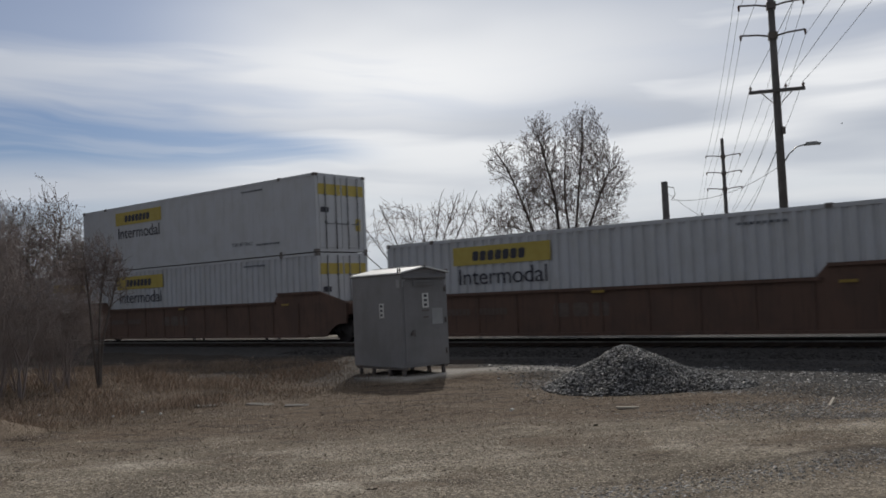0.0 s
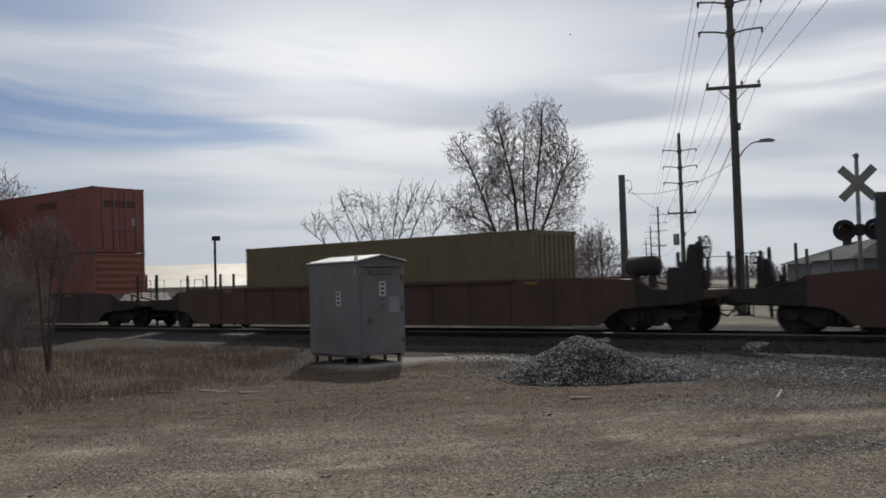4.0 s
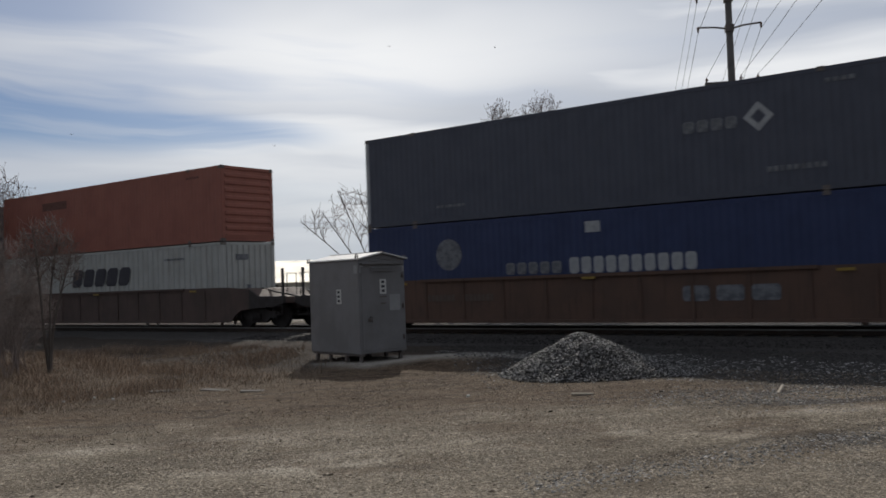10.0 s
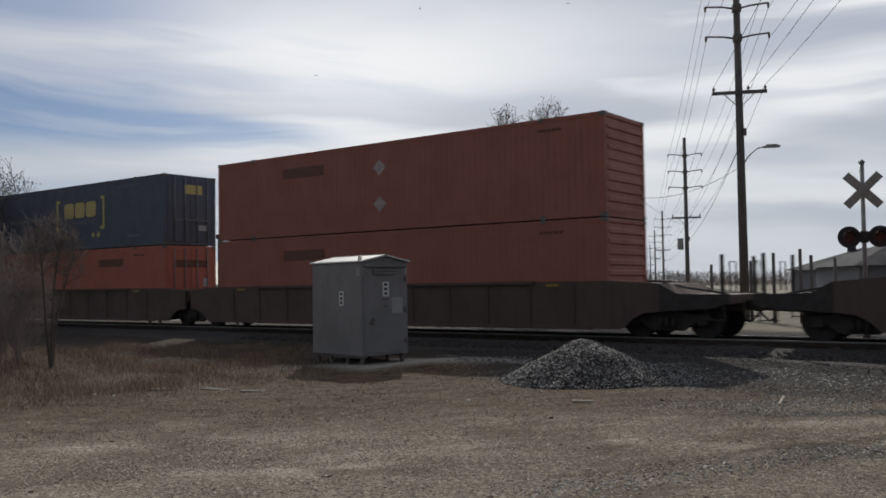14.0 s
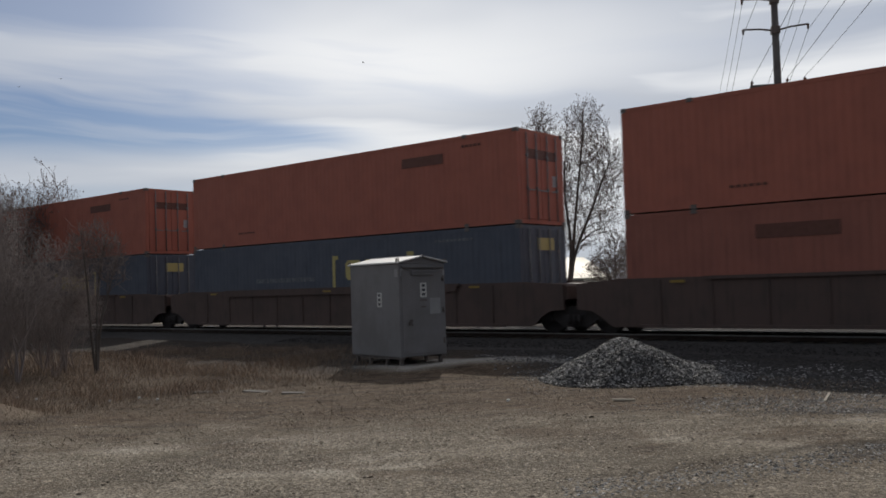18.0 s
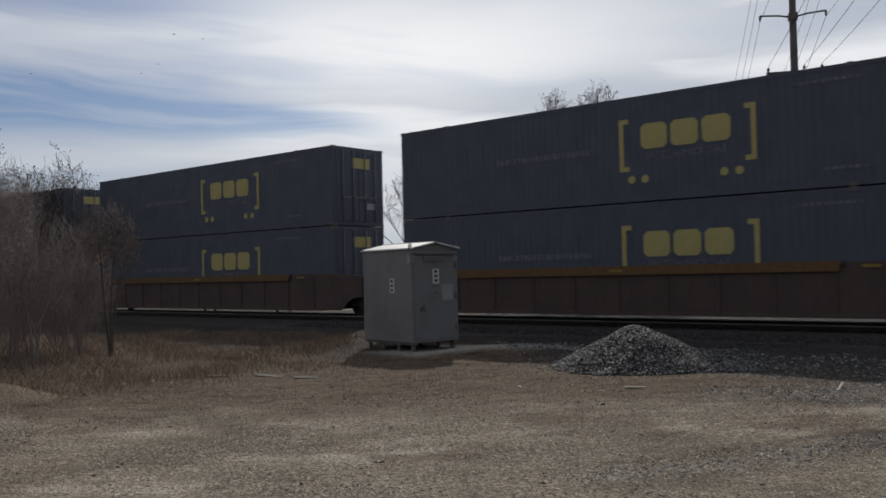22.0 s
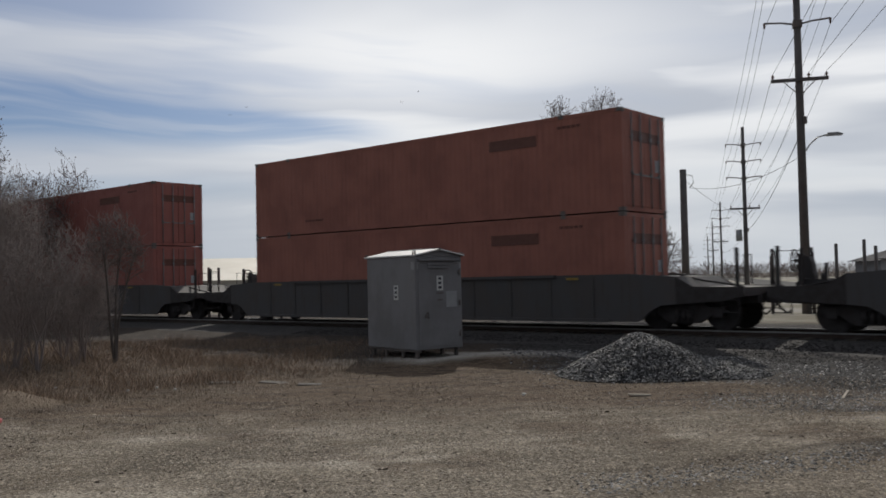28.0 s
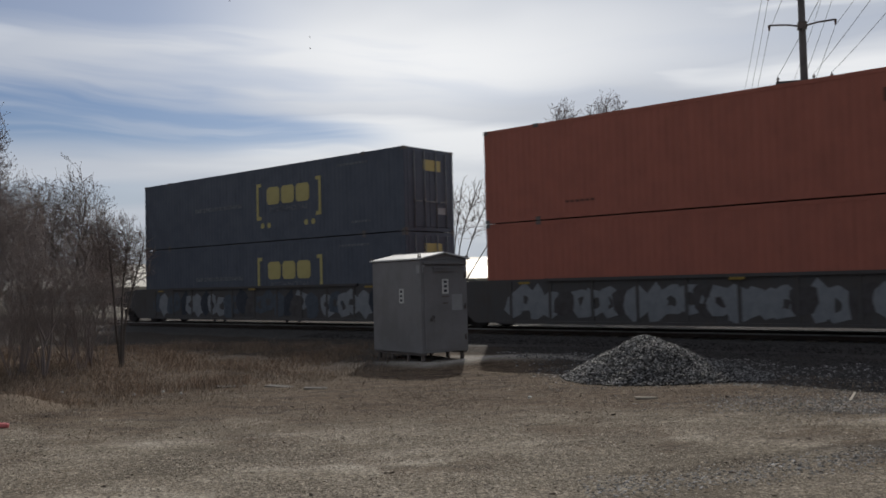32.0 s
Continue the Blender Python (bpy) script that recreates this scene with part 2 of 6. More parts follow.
def tube(bm, a, b, r0, r1=None, seg=10, caps=True):
    a, b = Vector(a), Vector(b)
    r1 = r0 if r1 is None else r1
    q = (b - a).to_track_quat("Z", "Y")
    rings = []
    for p, r in ((a, r0), (b, r1)):
        rings.append([bm.verts.new(p + q @ Vector((r * math.cos(k * 2 * math.pi / seg), r * math.sin(k * 2 * math.pi / seg), 0))) for k in range(seg)])
    for k in range(seg):
        f = bm.faces.new((rings[0][k], rings[0][(k + 1) % seg], rings[1][(k + 1) % seg], rings[1][k]))
        f.smooth = seg > 6
    if caps:
        bm.faces.new(rings[0][::-1])
        bm.faces.new(rings[1])
    return bm


def bent(bm, pts, r, seg=8, caps=True):
    """One tube through all the points."""
    pts = [Vector(p) for p in pts]
    rings = []
    for i, p in enumerate(pts):
        d = (pts[min(i + 1, len(pts) - 1)] - pts[max(i - 1, 0)]).normalized()
        q = d.to_track_quat("Z", "Y")
        rings.append([bm.verts.new(p + q @ Vector((r * math.cos(k * 2 * math.pi / seg), r * math.sin(k * 2 * math.pi / seg), 0))) for k in range(seg)])
    for a, b in zip(rings, rings[1:]):
        for k in range(seg):
            bm.faces.new((a[k], a[(k + 1) % seg], b[(k + 1) % seg], b[k])).smooth = True
    if caps:
        bm.faces.new(rings[0][::-1])
        bm.faces.new(rings[-1])
    return bm


def prism(bm, outline, axis, t0, t1):
    """A flat outline pushed from t0 to t1 along axis 0, 1 or 2; the outline gives the two other coordinates in order."""
    def at(p, t):
        c = list(p)
        c.insert(axis, t)
        return c
    lo = [bm.verts.new(at(p, t0)) for p in outline]
    hi = [bm.verts.new(at(p, t1)) for p in outline]
    k = len(outline)
    bm.faces.new(lo)
    bm.faces.new(hi[::-1])
    for i in range(k):
        bm.faces.new((lo[i], hi[i], hi[(i + 1) % k], lo[(i + 1) % k]))
    return bm


def mesh_of(bm, name, material):
    bmesh.ops.recalc_face_normals(bm, faces=bm.faces[:])
    me = bpy.data.meshes.new(name)
    bm.to_mesh(me)
    bm.free()
    me.materials.append(material)
    return me


def part(name, bm, material, parent, label="", at=None):
    """Links a bmesh, or a mesh made before, as one part under a thing or under a part."""
    me = mesh_of(bm, name, material) if isinstance(bm, bmesh.types.BMesh) else bm
    ob = new(name, me)
    ob.parent = parent
    if at is not None:
        ob.matrix_basis = at
    if label:
        tagged(ob, label)
    return ob


def thing(name, label, category, at=None, group="", kind=""):
    ob = new(name)
    ob.empty_display_size = 0.3
    if at is not None:
        ob.matrix_basis = at
    return tagged(ob, label, category, group, kind)


def solid(name, bm, material, label, category, at=None, group="", kind=""):
    ob = new(name, mesh_of(bm, name, material))
    if at is not None:
        ob.matrix_basis = at
    return tagged(ob, label, category, group, kind)


def B():
    return bmesh.new()


def lettering(text, height, width):
    """A flat mesh of readable words in the built-in font, lower left corner at 0, in the x-z plane, facing -y."""
    cu = bpy.data.curves.new("words", "FONT")
    cu.body, cu.extrude = text, 0.002
    ob = new("words", cu)
    dg = bpy.context.evaluated_depsgraph_get()
    me = bpy.data.meshes.new_from_object(ob.evaluated_get(dg))
    bpy.data.objects.remove(ob)
    co = np.array([v.co[:] for v in me.vertices])
    lo, hi = co.min(0), co.max(0)
    for v in me.vertices:
        x, y, z = v.co
        v.co = ((x - lo[0]) / (hi[0] - lo[0]) * width, -z, (y - lo[1]) / (hi[1] - lo[1]) * height)
    return me


# ---- the track's frame ----
LEAN = 50.36                      # the track runs away to the left at this angle from straight ahead
ALONG = Vector((-math.sin(radians(LEAN)), math.cos(radians(LEAN)), 0))
ACROSS = Vector((math.cos(radians(LEAN)), math.sin(radians(LEAN)), 0))
CENTRE, RAIL = 23.15, 0.26


def on_track(far, z=RAIL, side=0.0):
    """A pose on the track, far metres along it; its x points the way the train goes, its y away from the camera."""
    p = ALONG * far + ACROSS * (CENTRE + side)
    return pose(p.x, p.y, z, 0, 0, LEAN - 90)


# metres that the train has gone at each full second
GONE = [0.00, 19.74, 39.46, 59.12, 78.61, 98.14, 117.69, 137.29, 156.92, 176.54, 196.16, 215.66, 235.18, 254.73, 274.28, 293.82, 313.36, 332.90, 352.43, 371.97, 391.48, 410.66, 430.07, 449.57, 469.09, 488.48, 507.87, 527.24, 546.61, 565.98, 585.48, 605.00, 624.40]

# ---- ground ----


def ground_material():
    m = bpy.data.materials.new("gravel_lot")
    m.use_nodes = True
    n = Nodes(m.node_tree)
    bsdf = m.node_tree.nodes["Principled BSDF"]
    co = n.add("TexCoord").outputs["Object"]
    sep = n.add("SeparateXYZ")
    n.put(sep.inputs[0], co)
    x, y, _ = sep.outputs
    wob = n.math("MULTIPLY", n.math("SUBTRACT", n.noise(co, 0.35, 5.0, 0.6), 0.5), 5.0)
    stones = n.noise(co, 16.0, 5.0, 0.75)
    specks = n.add("TexVoronoi")
    n.put(specks.inputs["Vector"], co)
    n.put(specks.inputs["Scale"], 40.0)
    tone = n.ramp(specks.outputs["Color"], 0.0, 1.0, 0.0, 1.0, False)
    gravel = n.mix(tone, (0.098, 0.08, 0.06), (0.48, 0.41, 0.318))
    gravel = n.mix(n.ramp(stones, 0.42, 0.62), gravel, n.mix(tone, (0.085, 0.07, 0.054), (0.2, 0.172, 0.136)))
    # dry, brown earth with old grass in a belt before the cabinet, and over all the ground beyond
    earth = n.mix(n.ramp(n.noise(co, 5.0, 6.0, 0.7), 0.35, 0.65), (0.074, 0.05, 0.034), (0.142, 0.1, 0.068))
    earth = n.mix(n.ramp(n.noise(co, 14.0, 6.0, 0.75), 0.45, 0.65), earth, (0.178, 0.136, 0.096))
    earth = n.mix(n.ramp(n.noise(n.mapped(co, (0.6, 1.8, 1.0)), 1.6, 5.0, 0.65), 0.5, 0.63), earth, (0.06, 0.042, 0.03))
    sweep = n.noise(n.mapped(co, (0.45, 1.0, 1.0), rot=(0, 0, -5)), 0.9, 6.0, 0.62)
    gravel = n.mix(n.ramp(sweep, 0.5, 0.7), gravel, n.mix(tone, (0.185, 0.162, 0.132), (0.64, 0.567, 0.465)))
    gravel = n.mix(n.math("MULTIPLY", n.ramp(sweep, 0.5, 0.34), 0.8), gravel, n.mix(tone, (0.085, 0.068, 0.05), (0.17, 0.14, 0.105)))
    belt = n.ramp(n.math("ADD", y, wob), 10.4, 12.6)
    patch = n.ramp(n.noise(co, 0.55, 5.0, 0.62), 0.47, 0.6)
    belt = n.math("MAXIMUM", belt, n.math("MULTIPLY", n.math("MULTIPLY", patch, 0.75), n.ramp(y, 6.5, 9.0)))
    col = n.mix(belt, gravel, earth)
    # trodden grey ballast beside the track, to the right of the cabinet
    away = n.math("ADD", n.math("MULTIPLY", x, ACROSS.x), n.math("MULTIPLY", y, ACROSS.y))
    grey = n.mix(tone, (0.02, 0.019, 0.019), (0.07, 0.067, 0.067))
    near_track = n.math("MULTIPLY", n.ramp(n.math("ADD", away, n.math("MULTIPLY", wob, 0.4)), 12.9, 14.6), n.ramp(n.math("ADD", x, n.math("MULTIPLY", wob, 0.3)), 0.8, 2.6))
    strip = n.math("MULTIPLY", n.ramp(n.noise(n.mapped(co, (0.5, 1.6, 1.0), (3.1, 0.4, 0)), 0.5, 4.0, 0.6), 0.5, 0.6), n.math("MULTIPLY", n.ramp(n.math("ADD", x, n.math("MULTIPLY", wob, 0.35)), 3.4, 4.8), n.ramp(y, 15.0, 11.0)))
    far_side = n.ramp(away, 30.0, 31.0, 1.0, 0.0)
    # darker soil on the shoulder of the track, wider on the left
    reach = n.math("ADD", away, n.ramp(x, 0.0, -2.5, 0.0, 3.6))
    dark_soil = n.math("MULTIPLY", n.ramp(n.math("ADD", reach, n.math("MULTIPLY", wob, 0.45)), 15.8, 17.6), far_side)
    col = n.mix(n.math("MULTIPLY", dark_soil, 0.9), col, n.mix(n.ramp(stones, 0.4, 0.62), (0.03, 0.026, 0.025), (0.07, 0.058, 0.049)))
    col = n.mix(n.math("MULTIPLY", n.math("MAXIMUM", near_track, n.math("MULTIPLY", strip, 0.8)), far_side), col, grey)
    # pale fine stone on the pad round the cabinet
    dx, dy = n.math("MULTIPLY_ADD", x, 0.34, -0.1), n.math("MULTIPLY_ADD", y, 0.6, -11.9)
    pad = n.ramp(n.math("ADD", n.math("ADD", n.math("MULTIPLY", dx, dx), n.math("MULTIPLY", dy, dy)), n.math("MULTIPLY", wob, 0.35)), 0.35, 1.0, 1.0, 0.0)
    col = n.mix(n.math("MULTIPLY", pad, 0.92), col, n.mix(tone, (0.24, 0.225, 0.2), (0.5, 0.47, 0.43)))
    # old wheel tracks across the lot
    ruts = n.noise(n.mapped(co, (0.4, 1.5, 1.0), rot=(0, 0, -7)), 1.0, 5.0, 0.62)
    col = n.mix(n.math("MULTIPLY", n.ramp(ruts, 0.54, 0.68), 0.4), col, (0.1, 0.078, 0.056))
    line = n.math("MULTIPLY", n.math("SUBTRACT", y, n.math("ADD", n.math("MULTIPLY_ADD", x, 0.375, 7.55), n.math("MULTIPLY", wob, 0.12))), 6.5)
    rut = n.math("MULTIPLY", n.math("EXPONENT", n.math("MULTIPLY", n.math("MULTIPLY", line, line), -1.0)), n.ramp(x, 0.2, 1.6))
    col = n.mix(n.math("MULTIPLY", rut, n.ramp(n.noise(co, 6.0, 4.0, 0.6), 0.35, 0.6, 0.25, 0.85)), col, (0.07, 0.055, 0.04))
    # pale sunlit lots beyond the track
    beyond = n.ramp(n.math("ADD", away, wob), 29.0, 33.0)
    col = n.mix(beyond, col, n.mix(n.ramp(n.noise(co, 0.12, 4.0), 0.42, 0.6), (0.36, 0.34, 0.3), (0.22, 0.2, 0.15)))
    chips = n.add("TexVoronoi")
    n.put(chips.inputs["Vector"], co)
    n.put(chips.inputs["Scale"], 29.0)
    chip = n.math("MULTIPLY", n.ramp(chips.outputs["Distance"], 0.34, 0.22), n.ramp(n.noise(n.mapped(co, (0.6, 1.5, 1.0)), 2.0, 5.0, 0.65), 0.42, 0.62))
    col = n.mix(n.math("MULTIPLY", n.math("MULTIPLY", chip, 0.8), n.ramp(y, 15.0, 11.0, 0.25, 1.0)), col, n.mix(tone, (0.14, 0.12, 0.098), (0.78, 0.71, 0.61)))
    # a pale, sandy spoil heap at the edge
    mx, my = n.math("ADD", x, 6.55), n.math("SUBTRACT", y, 12.6)
    sand = n.ramp(n.math("ADD", n.math("MULTIPLY", mx, mx), n.math("MULTIPLY", n.math("MULTIPLY", my, my), 2.0)), 1.3, 0.5)
    col = n.mix(sand, col, n.mix(tone, (0.17, 0.13, 0.095), (0.28, 0.22, 0.165)))
    n.put(bsdf.inputs["Base Color"], col)
    n.put(bsdf.inputs["Roughness"], 0.95)
    n.put(bsdf.inputs["Specular IOR Level"], 0.15)
    b = n.add("Bump")
    n.put(b.inputs["Strength"], 0.9)
    n.put(b.inputs["Distance"], 0.03)
    n.put(b.inputs["Height"], n.math("ADD", stones, n.math("MULTIPLY", specks.outputs["Distance"], 0.6)))
    n.put(bsdf.inputs["Normal"], b.outputs[0])
    return m


def lie(x, y):
    """The height of the ground at a place."""
    away = x * ACROSS.x + y * ACROSS.y
    h = 0.05 * noise.noise((x * 0.25, y * 0.25, 0.3)) + 0.025 * noise.noise((x * 0.9, y * 0.9, 4.0))
    h *= 1.0 if y > 6 else 0.6
    h += 0.16 * max(0.0, 1 - ((x - 0.9) ** 2 / 3.0 + (y - 18.9) ** 2 / 1.1))         # the lip of the cabinet's pad
    h += 0.3 * math.exp(-(((x + 6.55) / 0.8) ** 2 + ((y - 12.6) / 0.55) ** 2))           # heap at the edge of the lot
    bed = 1 - min(1.0, max(0.0, (abs(away - CENTRE) - 2.6) / 2.0))
    return h * (1 - bed) - 0.02 * bed


def build_ground():
    xs = sorted({*np.arange(-40, 44.1, 2.0), *np.arange(-16, 18.1, 0.25), -2500, -900, -300, -120, -70, 70, 120, 300, 900, 2500})
    ys = sorted({*np.arange(-20, 60.1, 2.0), *np.arange(2, 24.1, 0.25), -2500, -600, -120, -50, 90, 150, 300, 900, 2500})
    verts = [(x, y, lie(x, y) if -40 < x < 44 and -20 < y < 60 else 0.0) for y in ys for x in xs]
    w = len(xs)
    faces = [(j * w + i, j * w + i + 1, (j + 1) * w + i + 1, (j + 1) * w + i) for j in range(len(ys) - 1) for i in range(w - 1)]
    me = bpy.data.meshes.new("ground")
    me.from_pydata([tuple(map(float, v)) for v in verts], [], faces)
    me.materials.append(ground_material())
    for p in me.polygons:
        p.use_smooth = True
    tagged(new("ground", me), "gravel lot with brown dry earth and pale stone", "ground", kind="structure")


build_ground()

STONE = surface("grey_ballast_stone", (0.12, 0.117, 0.116), 0.55, second=(0.085, 0.082, 0.081), scale=5.0, amount=0.7, bump=0.3, space="Object")
DARK_STONE = surface("oily_ballast_stone", (0.064, 0.06, 0.059), 0.85, second=(0.04, 0.037, 0.036), scale=5.0, amount=0.7, bump=0.3)


def island_vary(m, low, high, bend=1.0):
    """Each loose piece of a joined mesh a little lighter or darker."""
    n = Nodes(m.node_tree)
    bsdf = m.node_tree.nodes["Principled BSDF"]
    src = bsdf.inputs["Base Color"].links[0].from_socket
    r = n.add("NewGeometry").outputs["Random Per Island"]
    k = n.ramp(n.math("POWER", r, bend), 0.0, 1.0, low, high, False)
    n.put(bsdf.inputs["Base Color"], n.mix(1.0, src, n.vec(k, k, k), "MULTIPLY"))
    return m


island_vary(STONE, 0.25, 3.4, 2.4)
island_vary(DARK_STONE, 0.5, 1.6)


def stone_shapes(count=6):
    shapes = []
    rng = random.Random(5)
    for _ in range(count):
        bm = B()
        bmesh.ops.create_icosphere(bm, subdivisions=1, radius=1.0)
        drop = rng.sample(range(12), 4)
        for i, v in enumerate(bm.verts):
            v.co *= rng.uniform(0.6, 1.05) if i % 3 else rng.uniform(0.8, 1.15)
            if i in drop:
                v.co *= 0.8
        bm.verts.index_update()
        shapes.append((np.array([v.co[:] for v in bm.verts]), [[v.index for v in f.verts] for f in bm.faces]))
        bm.free()
    return shapes


STONES = stone_shapes()


def chip_shapes(count=6):
    """Small stones of eight faces."""
    rng = random.Random(9)
    faces = [(0, 2, 4), (2, 1, 4), (1, 3, 4), (3, 0, 4), (2, 0, 5), (1, 2, 5), (3, 1, 5), (0, 3, 5)]
    ways = ((1, 0, 0), (-1, 0, 0), (0, 1, 0), (0, -1, 0), (0, 0, 1), (0, 0, -1))
    return [(np.array([[c * rng.uniform(0.7, 1.3) + rng.uniform(-0.3, 0.3) for c in w] for w in ways]), faces) for _ in range(count)]


CHIPS = chip_shapes()


def scatter(name, spots, material, shapes=STONES, flat_=1.0, tilt=0.9):
    """One joined mesh of many small pieces; spots: (x, y, z, size, seed)."""
    allv, allf, base = [], [], 0
    rng = np.random.RandomState(11)
    for k, (x, y, z, s) in enumerate(spots):
        v, f = shapes[k % len(shapes)]
        a, b = rng.uniform(0, 6.28), rng.uniform(-tilt, tilt)
        ca, sa, cb, sb = math.cos(a), math.sin(a), math.cos(b), math.sin(b)
        rot = np.array(((ca, -sa, 0), (sa, ca, 0), (0, 0, 1))) @ np.array(((1, 0, 0), (0, cb, -sb), (0, sb, cb)))
        w = (v * (s * rng.uniform(0.8, 1.25), s, s * flat_ * rng.uniform(0.55, 0.9))) @ rot.T + (x, y, z)
        allv.append(w)
        allf.extend([[i + base for i in face] for face in f])
        base += len(v)
    me = bpy.data.meshes.new(name)
    me.from_pydata(np.concatenate(allv).tolist(), [], allf)
    me.materials.append(material)
    return me


# ---- track ----


def build_track():
    bed = B()
    half = ((-4.4, -0.03), (-2.9, 0.0), (-1.75, 0.1), (-1.5, 0.115), (1.5, 0.115), (1.75, 0.1), (3.2, 0.0), (4.4, -0.03), (4.4, -0.3), (-4.4, -0.3))
    prism(bed, half, 0, -420, 260)
    solid("ballast", bed, DARK_STONE, "oily grey ballast bed under the railway track", "ballast", on_track(0, 0.0), kind="structure")
    for side in (-0.76, 0.76):
        rail = thing("rail", "steel rail with a polished head and rusty web", "rail", on_track(0, 0.0, side), "rails of the track", "structure")
        b = B()
        box(b, -420, 260, -0.07, 0.07, 0.095, 0.115)
        box(b, -420, 260, -0.009, 0.009, 0.115, 0.225)
        part("rail_web", b, RAILSTEEL, rail)
        part("rail_head", box(B(), -420, 260, -0.036, 0.036, 0.225, 0.26), RAILHEAD, rail, "polished rail head")
    tie = surface("creosoted_tie", (0.055, 0.042, 0.033), 0.85, second=(0.1, 0.085, 0.07), scale=3.0, amount=0.7, per_object=0.3, bump=0.3)
    track = thing("crosstie_row", "row of dark creosoted wooden crossties in ballast", "crossties", on_track(0, 0.0), kind="structure")
    me = mesh_of(box(B(), -0.115, 0.115, -1.3, 1.3, -0.05, 0.135, 0.012), "crosstie", tie)
    for k in range(150):
        part("crosstie", me, tie, track, at=pose(6 - 0.53 * k, 0, 0, 0, 0, random.uniform(-0.7, 0.7)))


build_track()

# ---- containers ----
WIDE = 2.59
CACHE = {}
WORDS = {}


def words(key, text, height, width, material):
    if key not in WORDS:
        me = lettering(text, height, width)
        me.materials.clear()
        me.materials.append(material)
        WORDS[key] = me
    return WORDS[key]


def corrugated(length, low, high, depth, pitch):
    """A side wall of trapezoid waves; x from -length to 0, waves stand out to y = 0 and lie back to y = depth."""
    bm = B()
    xs = []
    k = max(1, round(length / pitch))
    p = length / k
    for i in range(k):
        x0 = -length + i * p
        xs += [(x0, 0), (x0 + 0.36 * p, 0), (x0 + 0.5 * p, depth), (x0 + 0.86 * p, depth)]
    xs.append((0, 0))
    lo = [bm.verts.new((x, y, low)) for x, y in xs]
    hi = [bm.verts.new((x, y, high)) for x, y in xs]
    for i in range(len(xs) - 1):
        bm.faces.new((lo[i], lo[i + 1], hi[i + 1], hi[i]))
    return bm


def container_mesh(key, make, material):
    full = (key, material.name)
    if full not in CACHE:
        CACHE[full] = mesh_of(make(), key[0], material)
    return CACHE[full]


def slanted(x0, x1, z0, z1, lean, y=-0.006):
    b = B()
    d = (z1 - z0) * lean
    prism(b, ((x0, z0), (x1, z0), (x1 + d, z1), (x0 + d, z1)), 1, y, y + 0.006)
    return b


def name_blocks(c, y, x0, x1, z0, z1, count, material, lean=0.0, gap=0.2, label=""):
    """Plain blocks of a name's size and colour, one for each sign, with cut corners."""
    w = (x1 - x0) / count
    h = z1 - z0
    a = w * (1 - gap)
    k = min(0.16 * h, 0.2 * a)
    pts = [(k, 0), (a - k, 0), (a, k), (a, h - k), (a - k, h), (k, h), (0, h - k), (0, k)]
    key = ("name_block", round(a, 3), round(h, 3), lean)
    me = container_mesh(key, lambda: prism(B(), [(px + pz * lean, pz) for px, pz in pts], 1, -0.008, 0.0), material)
    for i in range(count):
        part("name_block", me, material, c, label if not i else "", at=pose(x0 + i * w, y, z0))


def bracket(x, z0, z1, way, thick=0.13):
    b = B()
    xa, xb = (x, x + thick) if way > 0 else (x - thick, x)
    box(b, xa, xb, -0.008, 0, z0, z1)
    for z in (z0, z1 - thick):
        xc, xd = (xb, xb + 0.16) if way > 0 else (xa - 0.16, xa)
        box(b, xc, xd, -0.008, 0, z, z + thick)
    return b


